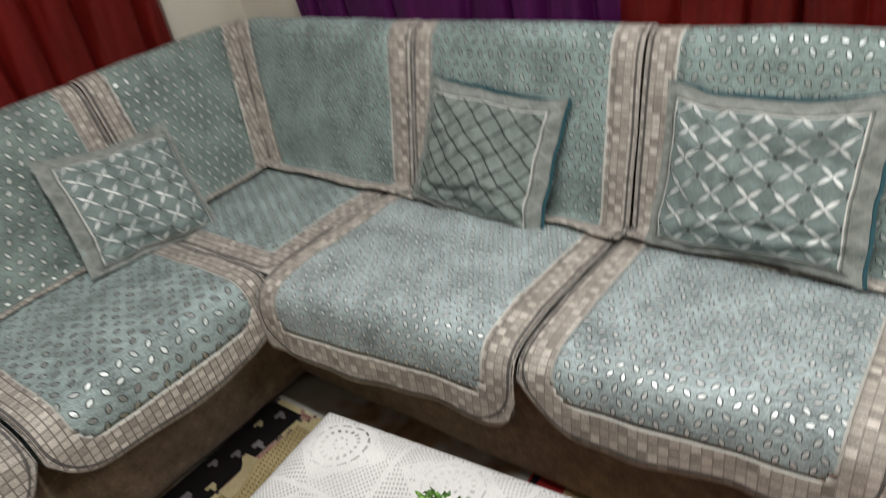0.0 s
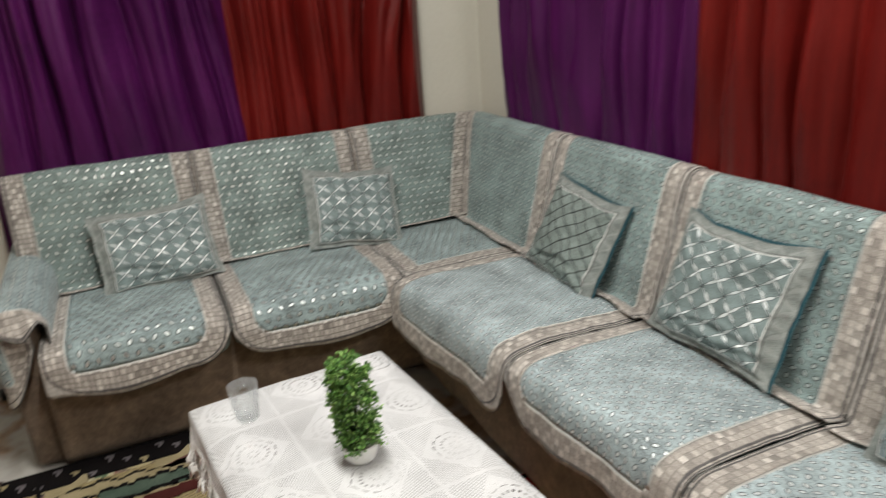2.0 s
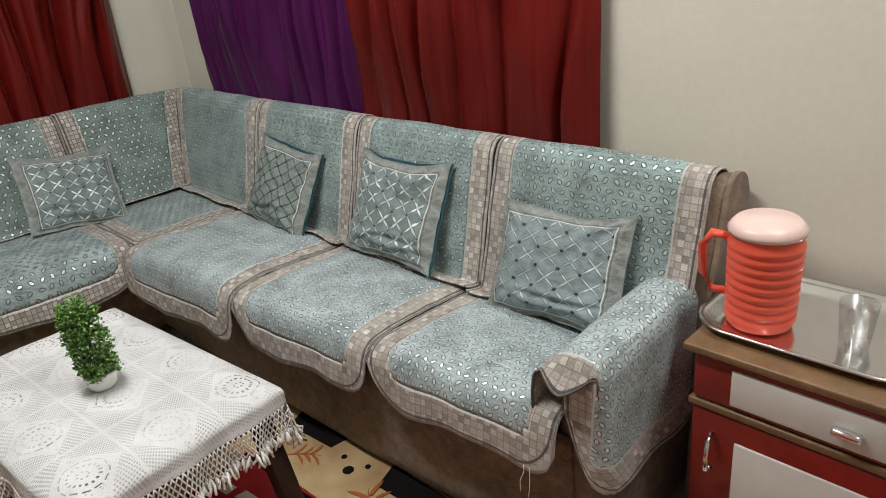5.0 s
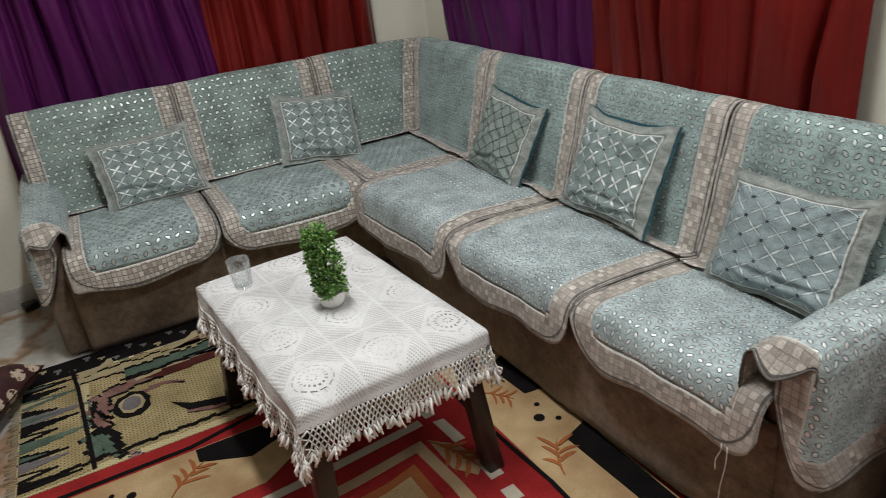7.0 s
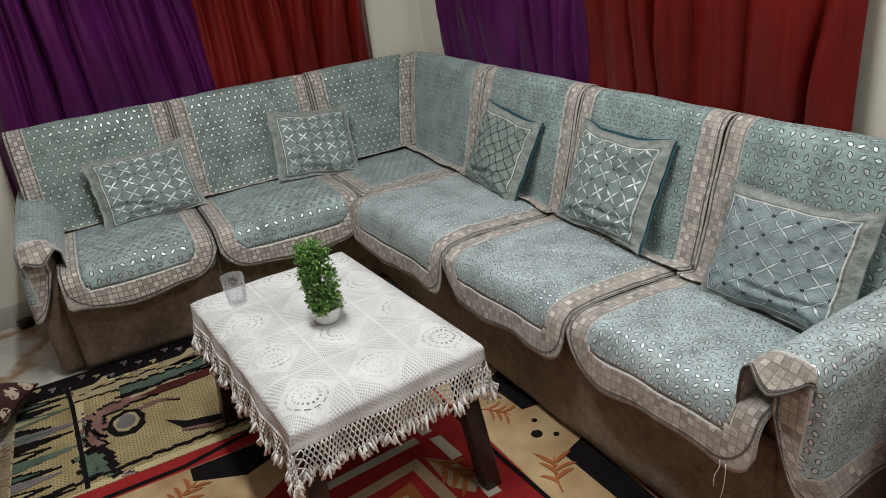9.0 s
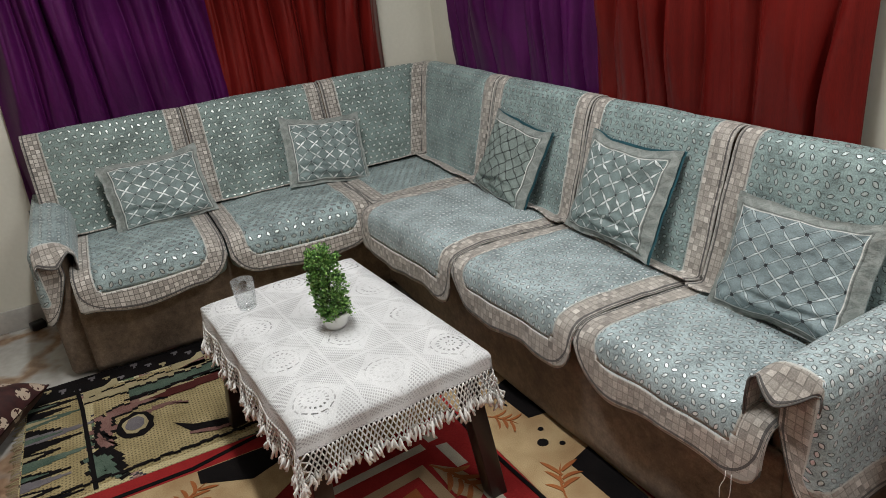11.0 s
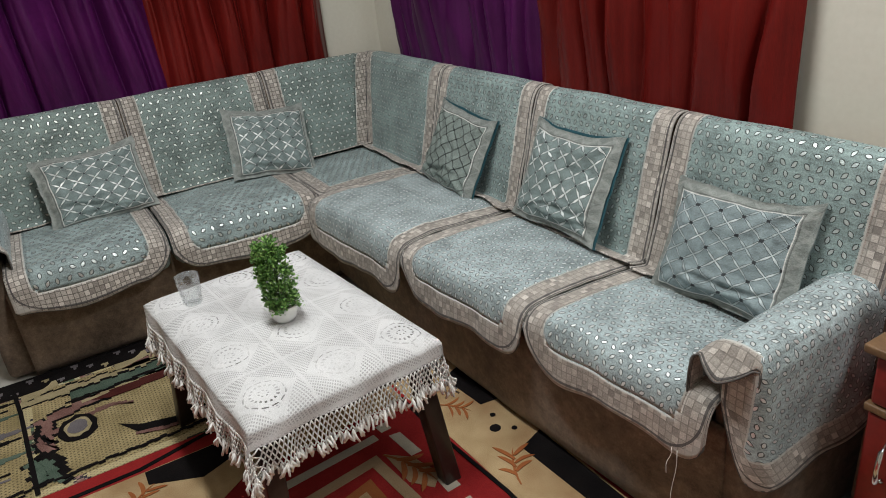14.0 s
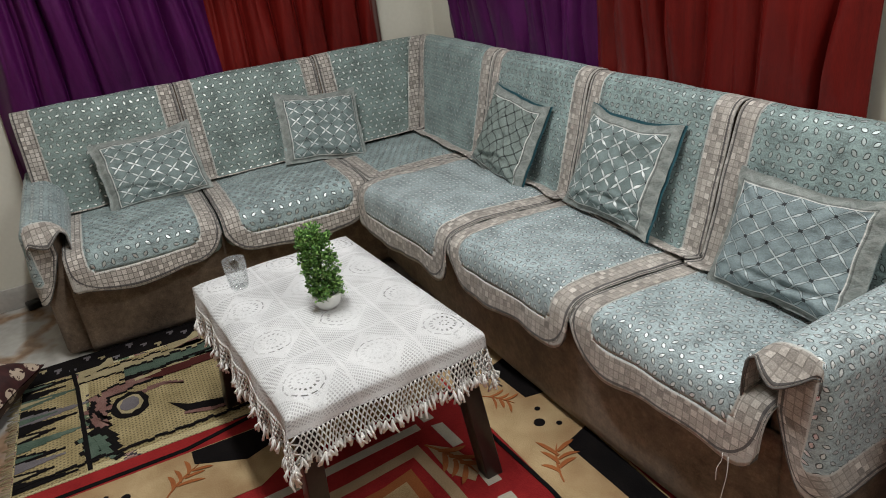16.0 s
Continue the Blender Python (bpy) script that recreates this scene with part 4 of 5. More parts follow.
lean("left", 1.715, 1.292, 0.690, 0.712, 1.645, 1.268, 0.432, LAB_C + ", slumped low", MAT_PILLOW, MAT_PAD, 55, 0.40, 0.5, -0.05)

# ---- coffee table ----
TABLE = thing("coffee_table", "low dark-stained wooden coffee table with square legs on the rugs", "coffee table", place=(1.683, -1.203, 0.0), turn=5.5)
TL, TW, TZ = 0.395, 0.245, 0.455
part("tabletop", box(-TL + 0.022, TL - 0.022, -TW + 0.022, TW - 0.022, TZ - 0.035, TZ - 0.010, 0.006), MAT_DARKWOOD, TABLE)
for sx in (-1, 1):
    part("apron", box(sx * (TL - 0.04) - 0.01, sx * (TL - 0.04) + 0.01, -TW + 0.05, TW - 0.05, TZ - 0.10, TZ - 0.034, 0.003), MAT_DARKWOOD, TABLE)
    part("apron", box(-TL + 0.05, TL - 0.05, sx * (TW - 0.03) - 0.01, sx * (TW - 0.03) + 0.01, TZ - 0.10, TZ - 0.034, 0.003), MAT_DARKWOOD, TABLE)
    for sy in (-1, 1):
        leg = box(sx * (TL - 0.02) - 0.024, sx * (TL - 0.02) + 0.024, sy * (TW - 0.02) - 0.024, sy * (TW - 0.02) + 0.024, 0.008, TZ - 0.034, 0.004)
        for v in leg.verts:
            k = 1 - v.co.z / TZ
            v.co.x, v.co.y = v.co.x + sx * (0.062 * k - 0.045), v.co.y + sy * (0.035 * k - 0.026)
        part("leg", leg, MAT_DARKWOOD, TABLE)

CLOTH = thing("tablecloth", "white crochet lace tablecloth with netted fringe, laid over the coffee table", "tablecloth", place=(1.683, -1.203, 0.0), turn=5.5)
OVER = 0.042


def cloth_drop(x, y):
    """How a flat cloth point lies once the cloth is laid over the table."""
    ox, oy = max(0.0, abs(x) - TL), max(0.0, abs(y) - TW)
    sx, sy = math.copysign(1, x), math.copysign(1, y)
    fall = max(ox, oy) + 0.75 * min(ox, oy)
    swing = 0.16 * fall
    wave = 0.010 * fall / 0.06 * math.sin(34 * (x + y) + 2 * noise.noise(Vector((x * 4, y * 4, 3))))
    px = sx * (min(abs(x), TL) + (swing + 0.006 if ox > 0 else 0)) + (wave if oy > ox else 0) * 0.3
    py = sy * (min(abs(y), TW) + (swing + 0.006 if oy > 0 else 0)) + (wave if ox > oy else 0) * 0.3
    if ox > 0:
        px += wave * 0.6
    if oy > 0:
        py += wave * 0.6
    r = 0.060
    edge = min(TL - abs(x), TW - abs(y))
    roll = -0.019 * (1 - max(0, edge) / r) ** 2 if edge < r else 0.0
    z = TZ + 0.003 + roll - fall + (wrinkle((x, y, 2), 8, 0.0045) if fall == 0 else 0.0)
    return Vector((px, py, z))


def cloth_fn(a, b):
    x, y = (2 * a - 1) * (TL + OVER), (2 * b - 1) * (TW + OVER)
    return cloth_drop(x, y), (x, y), 0.5


part("lace", sheet(120, 84, cloth_fn), MAT_LACE, CLOTH, thick=0.0)


def fringe():
    """Knotted net and tassels round the hem."""
    net, tassels = bmesh.new(), bmesh.new()
    rng = random.Random(4)
    hx, hy = TL + OVER, TW + OVER
    corners = [(-hx, -hy), (hx, -hy), (hx, hy), (-hx, hy)]
    step = 0.0115
    for k in range(4):
        (x0, y0), (x1, y1) = corners[k], corners[(k + 1) % 4]
        length = math.dist((x0, y0), (x1, y1))
        count = int(length / step)
        nx, ny = (y1 - y0) / length, -(x1 - x0) / length

        def at(i, row):
            t = i / count
            # pleats gather the corners
            x, y = x0 + (x1 - x0) * t, y0 + (y1 - y0) * t
            p = cloth_drop(x + nx * 0.0, y + ny * 0.0)
            out = 0.05 * row * 0.013
            sway = 0.004 * math.sin(i * 0.9) * row + 0.003 * noise.noise(Vector((i * 0.4, row, k)))
            return p + Vector((nx * (out + sway * 0.5), ny * (out + sway * 0.5), -0.0125 * row))

        for row in range(5):
            for i in range(count):
                off = 0.5 * (row % 2)
                a, b = at(i + off, row), at(min(count, i + 0.5 + off), row + 1)
                c = at(max(0, i - 0.5 + off), row + 1)
                for e in (b, c):
                    tube(net, [a, (a + e) / 2 + Vector((0, 0, -0.0015)), e], 0.0023, 3)
        for i in range(count + 1):
            a = at(i, 5)
            for _ in range(4):
                drop = rng.uniform(0.012, 0.036)
                sway = Vector((rng.gauss(0, 0.008), rng.gauss(0, 0.008), 0))
                b = a + sway + Vector((0, 0, -drop))
                mid = (a + b) / 2 + Vector((rng.gauss(0, 0.004), rng.gauss(0, 0.004), 0))
                tube(tassels, [a + Vector((0, 0, 0.003)), mid, b], lambda t: 0.0021 + 0.0018 * math.sin(2.6 * t), 4)
    part("fringe_net", net, MAT_YARN, CLOTH, "knotted net fringe")
    part("tassels", tassels, MAT_YARN, CLOTH, "cream yarn tassels", kind="stuff")


fringe()

# ---- things on the table ----
GLASS = thing("drinking_glass", "clear tapered drinking glass standing on the tablecloth", "glass", place=(1.452, -1.372, TZ + 0.004))
glass = part("tumbler", lathe([(0.0, 0.0), (0.024, 0.0), (0.0265, 0.004), (0.035, 0.085), (0.0335, 0.086), (0.0330, 0.084), (0.0250, 0.008), (0.0, 0.007)], 40), MAT_GLASS, GLASS)
glass.visible_shadow = False

PLANT = thing("potted_plant", "small artificial boxwood plant in a white pot on the table", "plant", place=(1.722, -1.192, TZ + 0.004))
part("pot", lathe([(0.0, 0.0), (0.027, 0.0), (0.033, 0.010), (0.038, 0.036), (0.0372, 0.042), (0.034, 0.040), (0.032, 0.034), (0.0, 0.032)], 36), MAT_POT, PLANT)


def plant():
    rng = random.Random(12)
    stems, leaves = bmesh.new(), bmesh.new()

    def leaf(p, way, size):
        way = way.normalized()
        side = way.orthogonal().normalized()
        side.rotate(Matrix.Rotation(rng.uniform(0, 6.28), 3, way))
        nrm = way.cross(side)
        pts = [p, p + way * size * 0.5 + side * size * 0.36, p + way * size + nrm * size * 0.12, p + way * size * 0.5 - side * size * 0.36]
        mid = p + way * size * 0.5 - nrm * size * 0.10
        vs = [leaves.verts.new(q) for q in pts] + [leaves.verts.new(mid)]
        leaves.faces.new((vs[0], vs[1], vs[4]))
        leaves.faces.new((vs[1], vs[2], vs[4]))
        leaves.faces.new((vs[2], vs[3], vs[4]))
        leaves.faces.new((vs[3], vs[0], vs[4]))

    tube(stems, [(0, 0, 0.035), (0.0, 0.0, 0.12), (-0.004, 0.003, 0.205)], lambda t: 0.005 * (1 - 0.6 * t), 6)
    for k in range(230):
        z = rng.uniform(0.034, 0.212)
        ang = rng.uniform(0, 6.283)
        ring = 0.041 + 0.008 * noise.noise(Vector((ang, z * 22, 0)))
        ring *= 0.80 if z > 0.195 else 1.0
        lean_off = Vector((-0.012 * (z - 0.1) / 0.1, -0.004 * (z - 0.1) / 0.1, 0))
        low = Vector((0, 0, z - 0.012)) + lean_off
        tip = lean_off + Vector((math.cos(ang) * ring, math.sin(ang) * ring, z + rng.uniform(-0.004, 0.012)))
        tube(stems, [low, (low + tip) / 2, tip], 0.0008, 3)
        for _ in range(15):
            base = low.lerp(tip, rng.uniform(0.5, 1.05)) + Vector((rng.gauss(0, 0.004), rng.gauss(0, 0.004), rng.gauss(0, 0.004)))
            way = (tip - low).normalized() + Vector((rng.gauss(0, 0.6), rng.gauss(0, 0.6), rng.gauss(0.35, 0.6)))
            leaf(base, way, rng.uniform(0.007, 0.012))
    part("stem", stems, MAT_STEM, PLANT)
    part("foliage", leaves, MAT_LEAF, PLANT, "dense small green leaves", smooth=False, kind="stuff")


plant()


# ---- rugs ----
def inlay(parent, points, material, z=0.0125):
    """A woven field of a rug, barely proud of its ground."""
    bm = bmesh.new()
    f = bm.faces.new([bm.verts.new((x, y, z)) for x, y in points])
    if f.normal.z < 0:
        bmesh.ops.reverse_faces(bm, faces=[f])
    top = bmesh.ops.extrude_face_region(bm, geom=[f])
    bmesh.ops.translate(bm, verts=[g for g in top["geom"] if isinstance(g, bmesh.types.BMVert)], vec=(0, 0, 0.0012))
    bmesh.ops.recalc_face_normals(bm, faces=bm.faces[:])
    return part("woven_motif", bm, material, parent, smooth=False)


def band(parent, path, width, material, z=0.0125):
    """A stripe along a path with mitred corners."""
    pts = [Vector(p) for p in path]
    left, right = [], []
    for i, p in enumerate(pts):
        a = (p - pts[i - 1]).normalized() if i else (pts[1] - p).normalized()
        b = (pts[i + 1] - p).normalized() if i < len(pts) - 1 else a
        nrm = Vector((-(a + b).y, (a + b).x)).normalized()
        k = width / 2 / max(0.4, nrm.dot(Vector((-a.y, a.x))))
        left.append(tuple(p + nrm * k))
        right.append(tuple(p - nrm * k))
    return inlay(parent, left + right[::-1], material, z)


def sprig(parent, x, y, turn, size, material, z=0.0145):
    """A spreading twig: a bent stem with tapering, curved prongs."""
    m = Matrix.Rotation(math.radians(turn), 2)
    r = random.Random(int(1000 * abs(x) + 77 * abs(y)))

    def blade(root, ang, length, wide, curl, level):
        left, right = [], []
        p, a = Vector(root), ang
        for k in range(7):
            t = k / 6
            nrm = Vector((-math.sin(a), math.cos(a))) * wide * (0.35 + 1.3 * t) * (1 - t) ** 0.7
            left.append(p + nrm)
            right.append(p - nrm)
            p = p + Vector((math.cos(a), math.sin(a))) * length / 6
            a += curl / 6
        inlay(parent, [tuple(m @ q + Vector((x, y))) for q in left[:-1] + [left[-1]] + right[-2::-1]], material, level)

    blade((-0.25 * size, -0.03 * size), 0.25, 1.15 * size, 0.040 * size, -0.5, z)
    for k in range(6):
        side = -1 if k % 2 else 1
        blade((size * (0.02 + 0.12 * k), 0.02 * size), side * r.uniform(0.45, 0.8), size * r.uniform(0.40, 0.62), size * r.uniform(0.06, 0.085), side * r.uniform(0.3, 1.0), z + 0.0002 * (k + 1))


CARPET = thing("carpet", "red pile carpet with cream leaf border and black blocks", "rug", place=(0, 0, 0))
part("ground", box(1.415, 3.35, -3.0, -0.60, 0.001, 0.012, 0.003), MAT_RUG_RED, CARPET)
# border fields along the sofa and along the other rug
inlay(CARPET, [(1.50, -0.862), (1.50, -0.615), (3.33, -0.615), (3.33, -0.835), (2.19, -0.835)], MAT_RUG_CREAM)
inlay(CARPET, [(1.495, -2.98), (1.495, -0.868), (1.655, -0.868), (1.70, -1.40), (1.755, -1.48), (1.80, -2.98)], MAT_RUG_CREAM)
band(CARPET, [(1.49, -2.98), (1.475, -1.64), (1.43, -1.44), (1.43, -0.61)], 0.016, MAT_RUG_BLACK, 0.0128)
band(CARPET, [(1.655, -0.872), (1.85, -0.868), (2.19, -0.84), (3.33, -0.842)], 0.012, MAT_RUG_BLACK, 0.0142)
for x0, x1 in ((1.645, 1.840), (2.075, 2.42), (2.70, 3.05)):
    inlay(CARPET, [(x0, -0.710), (x0 - 0.03, -0.625), (x1 + 0.01, -0.620), (x1, -0.692)], MAT_RUG_BLACK, 0.0142)
for y0 in (-1.63, -2.25):
    inlay(CARPET, [(1.50, y0), (1.56, y0), (1.625, y0 + 0.14), (1.575, y0 + 0.27), (1.50, y0 + 0.22)], MAT_RUG_BLACK, 0.0142)
sprig(CARPET, 1.775, -0.785, 35, 0.10, MAT_RUG_RUST)
sprig(CARPET, 2.16, -0.785, 150, 0.13, MAT_RUG_RUST)
sprig(CARPET, 2.47, -0.76, 20, 0.13, MAT_RUG_RUST)
sprig(CARPET, 1.64, -1.70, 130, 0.13, MAT_RUG_RUST)
sprig(CARPET, 1.60, -2.05, 80, 0.13, MAT_RUG_RUST)
for x, y, r in ((1.96, -0.721, 0.017), (1.905, -0.692, 0.009), (1.993, -0.676, 0.009), (1.59, -1.82, 0.014), (1.56, -1.87, 0.008), (1.64, -1.86, 0.008)):
    inlay(CARPET, [(x + r * math.cos(k * 0.628), y + r * math.sin(k * 0.628)) for k in range(10)], MAT_RUG_BLACK, 0.0142)
# geometric figures on the red
band(CARPET, [(1.83, -1.60), (1.808, -1.315), (1.777, -1.02)], 0.030, MAT_RUG_GREY)
inlay(CARPET, [(1.733, -1.003), (1.729, -0.968), (1.766, -0.964), (1.768, -0.998)], MAT_RUG_GREY)
inlay(CARPET, [(1.794, -0.987), (1.799, -0.953), (1.911, -0.941), (1.912, -0.975)], MAT_RUG_GREY)
inlay(CARPET, [(2.008, -0.966), (2.010, -0.926), (2.093, -0.924), (2.095, -0.965)], MAT_RUG_GREY)
inlay(CARPET, [(2.14, -0.966), (2.14, -0.926), (2.19, -0.924), (2.19, -0.965)], MAT_RUG_GREY)
band(CARPET, [(1.93, -1.62), (1.898, -1.27), (1.868, -1.070), (2.05, -1.050), (2.6, -1.02)], 0.034, MAT_RUG_TAN)
inlay(CARPET, [(1.99, -1.60), (1.950, -1.20), (1.925, -1.11), (2.60, -1.07), (2.62, -1.60)], MAT_RUG_RUST, 0.0123)
inlay(CARPET, [(2.02, -1.58), (1.985, -1.22), (1.965, -1.14), (2.58, -1.10), (2.60, -1.58)], MAT_RUG_CREAM, 0.0142)
sprig(CARPET, 1.90, -1.02, 20, 0.17, MAT_RUG_RUST)
inlay(CARPET, [(1.86, -1.035), (1.92, -0.975), (2.02, -0.945), (2.06, -0.985), (2.00, -1.03)], MAT_RUG_TAN, 0.0132)

TAPEST = thing("woven_rug", "folk-patterned woven rug in cream, green, rose and black", "rug", place=(0, 0, 0))
part("ground", box(0.665, 1.408, -2.12, -0.75, 0.001, 0.009, 0.003), MAT_TAP, TAPEST)
rng = random.Random(8)
Z = 0.0094


def stepped(x0, y0, x1, y1, amp, width, material, seed, z=Z, outline=True):
    """A band with woven, stepped edges."""
    r = random.Random(seed)
    n = max(4, int(math.dist((x0, y0), (x1, y1)) / 0.02))
    left, right = [], []
    nx, ny = -(y1 - y0), x1 - x0
    k = math.hypot(nx, ny)
    nx, ny = nx / k, ny / k
    prev = None
    for i in range(n + 1):
        t = i / n
        bend = amp * math.sin(t * 5.0 + seed) + r.uniform(-0.006, 0.006)
        wide = width * (0.55 + 0.45 * math.sin(math.pi * min(1, t + 0.1))) * r.uniform(0.75, 1.2)
        x, y = x0 + (x1 - x0) * t, y0 + (y1 - y0) * t
        if prev is not None:
            left.append((x + nx * prev[0], y + ny * prev[0]))
            right.append((x + nx * prev[1], y + ny * prev[1]))
        prev = (bend + wide / 2, bend - wide / 2)
        left.append((x + nx * prev[0], y + ny * prev[0]))
        right.append((x + nx * prev[1], y + ny * prev[1]))
    if material is not MAT_RUG_BLACK and width > 0.03 and outline:
        stepped(x0 - 0.004, y0, x1 + 0.010, y1, amp, width * 1.55, MAT_RUG_BLACK, seed, z - 0.0008, False)
    return inlay(TAPEST, left + right[::-1], material, z)


inlay(TAPEST, [(0.67, -2.10), (0.67, -0.77), (0.785, -0.77), (0.785, -2.10)], MAT_RUG_BLACK, Z)
for k in range(26):
    y = -2.05 + 0.05 * k
    x = 0.705 + 0.03 * (k % 3)
    tall = rng.uniform(0.010, 0.018)
    inlay(TAPEST, [(x - tall, y - 0.012), (x - 0.004, y - 0.012), (x - 0.004, y - 0.003), (x + tall, y - 0.003), (x + tall, y + 0.006), (x + 0.003, y + 0.006), (x + 0.003, y + 0.013), (x - tall, y + 0.013)], MAT_RUG_WHITE if k % 4 == 0 else MAT_RUG_SLATE, Z + 0.0014)
inlay(TAPEST, [(0.80, -1.90), (0.80, -0.80), (1.38, -0.80), (1.38, -1.90)], MAT_RUG_DULL, Z - 0.0006)
stepped(0.865, -1.93, 0.83, -1.30, 0.012, 0.055, MAT_RUG_WHITE, 2, Z + 0.0010)
stepped(0.905, -1.78, 0.90, -1.32, 0.014, 0.07, MAT_RUG_GREEN, 3, Z + 0.0020)
stepped(0.93, -1.80, 0.94, -1.30, 0.014, 0.018, MAT_RUG_BLACK, 4, Z + 0.0026)
stepped(0.99, -1.86, 0.96, -1.42, 0.020, 0.055, MAT_RUG_ROSE, 5, Z + 0.0012)
stepped(0.975, -1.75, 0.955, -1.50, 0.006, 0.022, MAT_RUG_WHITE, 6, Z + 0.0022)
stepped(1.00, -1.90, 1.20, -1.84, 0.02, 0.05, MAT_RUG_ROSE, 7, Z + 0.0016)
stepped(1.03, -1.89, 1.16, -1.86, 0.01, 0.020, MAT_RUG_BLACK, 9, Z + 0.0024)


# cream wedges along the dark border, a maroon wedge in the rose loop
for k, y in enumerate((-1.93, -1.62, -1.50, -1.34, -1.05)):
    inlay(TAPEST, [(0.79, y), (0.79, y + 0.07), (0.772, y + 0.09), (0.755, y + 0.10), (0.755, y + 0.115), (0.80, y + 0.12), (0.835, y + 0.03), (0.835, y)], MAT_RUG_WHITE, Z + 0.0016)
inlay(TAPEST, [(0.985, -1.72), (0.975, -1.66), (0.962, -1.66), (0.962, -1.56), (0.955, -1.56), (0.955, -1.47), (0.985, -1.45), (1.005, -1.49), (1.005, -1.56), (1.012, -1.56), (1.012, -1.66)], MAT_RUG_MAROON, Z + 0.0030)


def ring(cx, cy, rx, ry, material, z, seed):
    r = random.Random(seed)
    inlay(TAPEST, [(cx + rx * math.cos(k * 0.349) * r.uniform(0.9, 1.1), cy + ry * math.sin(k * 0.349) * r.uniform(0.9, 1.1)) for k in range(18)], material, z)


ring(1.125, -1.775, 0.078, 0.062, MAT_RUG_BLACK, Z + 0.0026, 1)
ring(1.122, -1.775, 0.052, 0.042, MAT_RUG_WHITE, Z + 0.0038, 2)
ring(1.120, -1.775, 0.040, 0.030, MAT_RUG_SLATE, Z + 0.0050, 3)
band(TAPEST, [(0.70, -1.957), (0.90, -1.935), (1.40, -1.905)], 0.014, MAT_RUG_BLACK, Z + 0.0030)
inlay(TAPEST, [(0.79, -2.115), (0.79, -1.95), (1.40, -1.915), (1.40, -2.115)], MAT_RUG_DULL, Z - 0.0002)
for k in range(12):
    x = 0.812 + 0.051 * k + rng.uniform(-0.008, 0.008)
    reach, half = rng.choice((0.035, 0.028, 0.042, 0.022)), rng.uniform(0.020, 0.032)
    mat = (MAT_RUG_BLACK, MAT_RUG_BLACK, MAT_RUG_GREEN, MAT_RUG_BLACK, MAT_RUG_SLATE)[k % 5]
    lean_to = rng.uniform(-0.012, 0.020)
    flank = [(x - half * (1 - i / 5) + lean_to * i / 5, -2.112 + reach * (i + e)) for i in range(5) for e in (0, 1)]
    other = [(x + half * (1 - i / 5) + lean_to * i / 5, -2.112 + reach * (i + e)) for i in range(4, -1, -1) for e in (1, 0)]
    inlay(TAPEST, flank + other, mat, Z + 0.0012 + 0.0001 * k)
    if k % 2 == 0:
        inlay(TAPEST, [(px * 0.45 + x * 0.55, -2.112 + (py + 2.112) * 0.55) for px, py in flank + other], MAT_RUG_WHITE if k % 4 else MAT_RUG_GREEN, Z + 0.0026 + 0.0001 * k)
stepped(1.06, -1.92, 1.10, -1.60, 0.03, 0.03, MAT_RUG_ROSE, 23, Z + 0.0012)
stepped(0.82, -1.60, 0.84, -1.22, 0.012, 0.045, MAT_RUG_ROSE, 24, Z + 0.0010)
stepped(1.22, -1.92, 1.34, -1.88, 0.01, 0.045, MAT_RUG_GREEN, 25, Z + 0.0012)
stepped(1.20, -1.90, 1.38, -1.80, 0.02, 0.05, MAT_RUG_BLACK, 13, Z + 0.0020)
stepped(1.24, -1.89, 1.38, -1.83, 0.01, 0.03, MAT_RUG_GREEN, 14, Z + 0.0030)
inlay(TAPEST, [(1.19, -1.66), (1.24, -1.60), (1.28, -1.46), (1.255, -1.36), (1.30, -1.36), (1.33, -1.48), (1.30, -1.60)], MAT_RUG_BLACK, Z + 0.0020)
stepped(1.28, -1.62, 1.345, -1.36, 0.006, 0.02, MAT_RUG_ROSE, 16, Z + 0.0034)
stepped(1.02, -1.40, 1.30, -1.30, 0.02, 0.06, MAT_RUG_GREEN, 17, Z + 0.0012)
stepped(1.36, -2.10, 1.36, -0.80, 0.003, 0.014, MAT_RUG_BLACK, 18, Z + 0.0040)
bm = bmesh.new()
for k in range(70):
    x = 0.68 + 0.72 * k / 69
    tube(bm, [(x, -2.112, 0.006), (x + rng.uniform(-0.006, 0.006), -2.13, 0.007), (x + rng.uniform(-0.012, 0.012), -2.15 + rng.uniform(-0.01, 0.008), 0.004)], 0.0016, 4)
part("fringe", bm, MAT_RUG_WHITE, TAPEST, "short woollen fringe", kind="stuff")


# ---- things on the floor ----
def floor_cushion():
    ob = thing("floor_cushion", "maroon floor cushion with pale floral print and pointed corners", "cushion", place=(0.90, -2.31, 0.0), turn=-25)

    def face(sign):
        def fn(a, b):
            u, v = 2 * a - 1, 2 * b - 1
            pin_u, pin_v = 1 - 0.10 * (1 - v * v), 1 - 0.10 * (1 - u * u)
            t = 0.075 * max(0.0, (1 - u ** 4) * (1 - v ** 4)) ** 0.6 + 0.002
            return (u * 0.22 * pin_u, v * 0.22 * pin_v, 0.085 + sign * t + wrinkle((u, v, 77), 3, 0.006) * (1 - u * u) * (1 - v * v)), (u, v), 0.5

        return sheet(30, 30, fn)

    part("upper_side", face(1), MAT_FLORAL, ob)
    part("under_side", face(-1), MAT_FLORAL, ob)


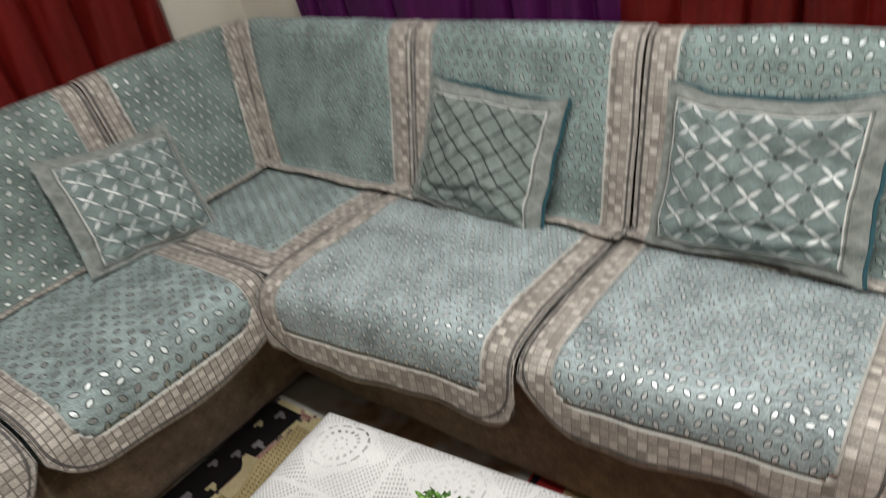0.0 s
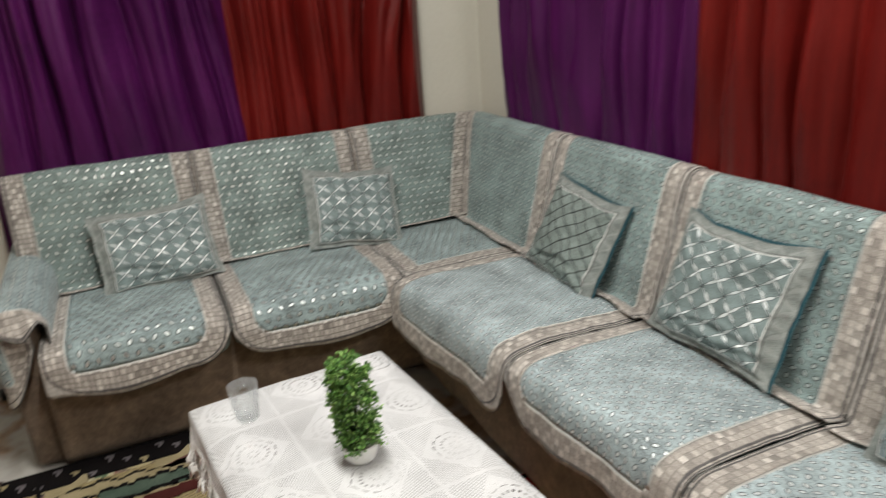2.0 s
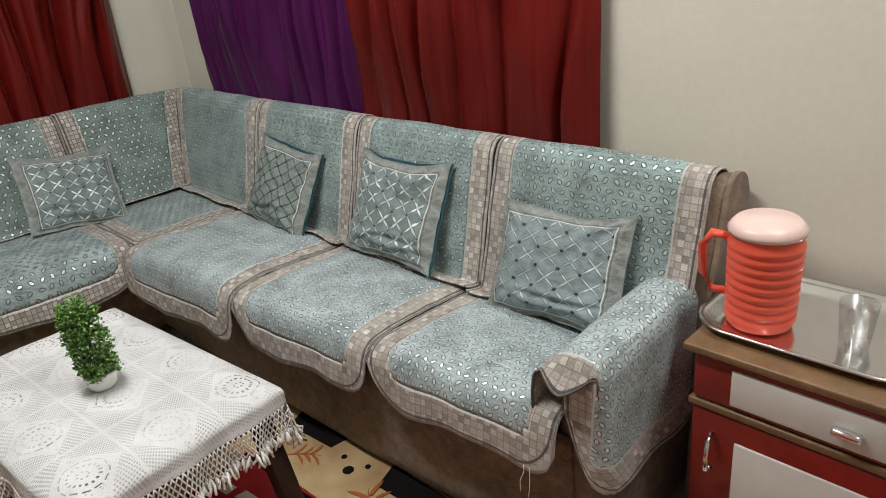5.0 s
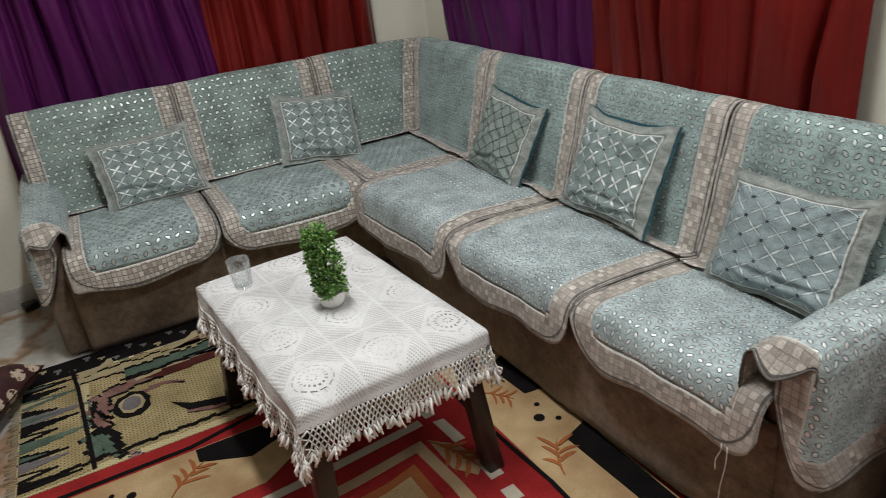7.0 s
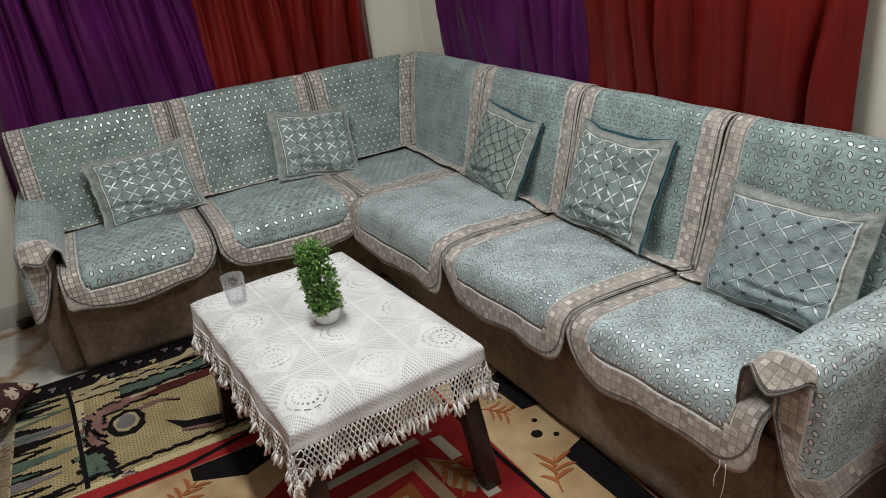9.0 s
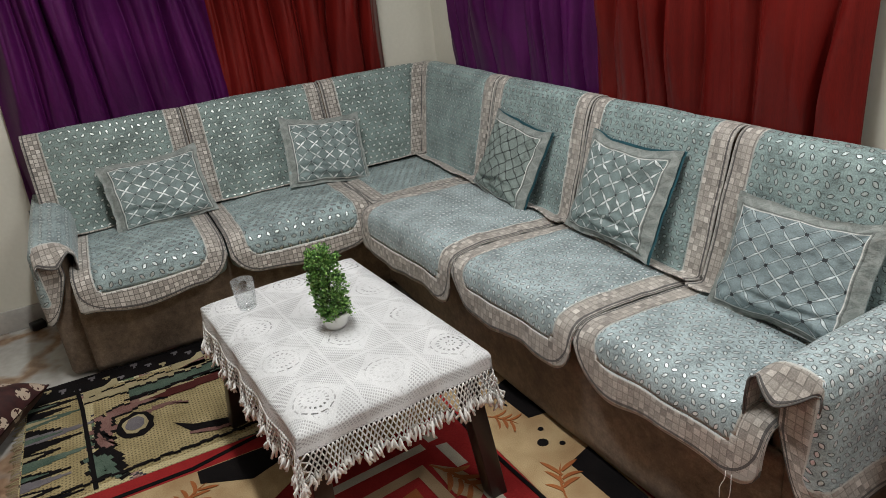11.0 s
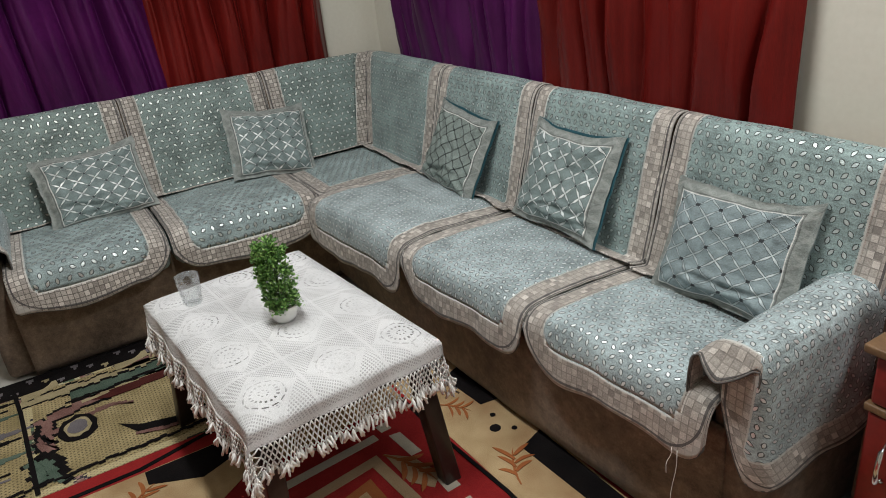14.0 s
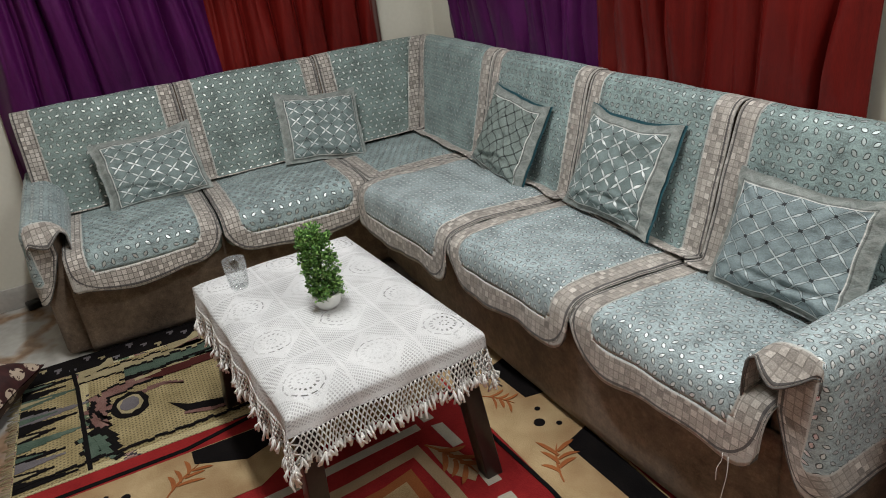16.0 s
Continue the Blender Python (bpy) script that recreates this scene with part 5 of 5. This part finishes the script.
floor_cushion()
MATT = thing("floor_mat", "maroon vinyl mat with a green edge lying on the marble floor", "mat", place=(0.32, -2.50, 0.0), turn=8)
part("sheet", box(-0.28, 0.28, -0.17, 0.055, 0.0, 0.006, 0.002), MAT_MAT_RED, MATT)
part("edge_strip", box(-0.28, 0.28, 0.055, 0.11, 0.0, 0.007, 0.002), MAT_MAT_GREEN, MATT, "green edging")
PLUG = thing("power_adapter", "small black power adapter on the floor by the wall", "adapter", place=(0.05, -2.10, 0.0), turn=20)
part("housing", box(-0.022, 0.022, -0.03, 0.03, 0.0, 0.035, 0.006), MAT_BLACK, PLUG)

# ---- side cabinet with tray and jug ----
CX0, CX1, CY0, CY1, CH = 2.80, 3.38, -0.415, -0.02, 0.585
CAB = thing("side_cabinet", "red lacquered side cabinet with white panels beside the sofa", "cabinet", place=(0, 0, 0))
part("body", box(CX0, CX1, CY0 + 0.02, CY1, 0.0, CH - 0.02, 0.004), MAT_CAB_RED, CAB)
part("top", box(CX0 - 0.012, CX1 + 0.012, CY0 - 0.012, CY1, CH - 0.018, CH, 0.004), MAT_CAB_EDGE, CAB, "tan wooden top with rounded edge")
drawer = part("drawer", box(CX0 + 0.01, CX1 - 0.01, CY0 + 0.002, CY0 + 0.019, CH - 0.125, CH - 0.025, 0.004), MAT_CAB_RED, CAB)
part("panel", box(CX0 + 0.085, CX1 - 0.085, CY0 - 0.003, CY0 + 0.004, CH - 0.115, CH - 0.035, 0.003), MAT_CAB_WHITE, drawer, "white inset panel")
part("knob", box(CX0 + 0.27, CX0 + 0.32, CY0 - 0.022, CY0 - 0.004, CH - 0.085, CH - 0.07, 0.005), MAT_CHROME, drawer, "chrome pull")
part("rail", box(CX0, CX1, CY0 - 0.002, CY0 + 0.018, CH - 0.145, CH - 0.128, 0.004), MAT_CAB_EDGE, CAB, "tan wooden rail")
door = part("door", box(CX0 + 0.01, CX1 - 0.01, CY0 + 0.002, CY0 + 0.019, 0.03, CH - 0.148, 0.004), MAT_CAB_RED, CAB)
part("panel", box(CX0 + 0.10, CX1 - 0.085, CY0 - 0.003, CY0 + 0.004, 0.10, CH - 0.20, 0.003), MAT_CAB_WHITE, door, "white inset panel")
bm = bmesh.new()
tube(bm, [(CX0 + 0.055, CY0, 0.30), (CX0 + 0.055, CY0 - 0.022, 0.31), (CX0 + 0.055, CY0 - 0.025, 0.345), (CX0 + 0.055, CY0 - 0.022, 0.38), (CX0 + 0.055, CY0, 0.39)], 0.005, 8)
part("handle", bm, MAT_CHROME, door, "chrome bow handle")

TRAY = thing("serving_tray", "oblong steel serving tray with rolled rim on the cabinet", "tray", place=(2.975, -0.222, CH))


def tray_dish(hx, hy, corner):
    """A rounded oblong dish with a rolled rim."""
    bm = bmesh.new()
    rings = []
    for grow, z in ((-0.035, 0.001), (-0.022, 0.003), (-0.006, 0.017), (0.004, 0.021), (0.010, 0.020), (0.009, 0.016), (0.000, 0.013), (-0.022, 0.0)):
        ring_pts = []
        for k in range(64):
            a = 2 * math.pi * k / 64
            c, t = math.cos(a), math.sin(a)
            r = max(0.01, corner + grow)
            ring_pts.append(bm.verts.new((math.copysign(hx - corner, c) + r * c, math.copysign(hy - corner, t) + r * t, z)))
        rings.append(ring_pts)
    for a, b in zip(rings, rings[1:]):
        for k in range(64):
            bm.faces.new((a[k], a[(k + 1) % 64], b[(k + 1) % 64], b[k]))
    bm.faces.new(rings[0])
    bm.faces.new(rings[-1][::-1])
    bmesh.ops.recalc_face_normals(bm, faces=bm.faces[:])
    return bm


part("dish", tray_dish(0.20, 0.15, 0.075), MAT_CHROME, TRAY)
JUG = thing("water_jug", "coral ribbed plastic water jug on the tray", "jug", place=(2.872, -0.272, CH + 0.004))
prof = [(0.0, 0.0), (0.060, 0.0), (0.063, 0.004)]
for k in range(9):
    z = 0.012 + 0.019 * k
    prof += [(0.064 + 0.0004 * k, z), (0.0675 + 0.0004 * k, z + 0.005), (0.0675 + 0.0004 * k, z + 0.012), (0.064 + 0.0004 * k, z + 0.016)]
prof += [(0.067, 0.19), (0.069, 0.196), (0.0, 0.196)]
part("body", lathe(prof, 40), MAT_JUG, JUG)
part("lid", lathe([(0.0, 0.2), (0.071, 0.197), (0.072, 0.205), (0.066, 0.214), (0.058, 0.222), (0.0, 0.223)], 40), MAT_JUG_LID, JUG, "frosted pale lid")
bm = bmesh.new()
tube(bm, [(-0.066, -0.012, 0.175), (-0.10, -0.016, 0.178), (-0.118, -0.02, 0.15), (-0.115, -0.02, 0.09), (-0.095, -0.018, 0.055), (-0.064, -0.012, 0.055)], 0.009, 8)
part("handle", bm, MAT_JUG, JUG)
for x, y in ((3.045, -0.265), (2.838, -0.150)):
    g = thing("steel_glass", "clear water glass standing on the steel tray", "glass", group="glasses on the tray", place=(x, y, CH + 0.005))
    o = part("tumbler", lathe([(0.0, 0.0), (0.026, 0.0), (0.034, 0.09), (0.0325, 0.09), (0.025, 0.006), (0.0, 0.005)], 32), MAT_GLASS, g)
    o.visible_shadow = False
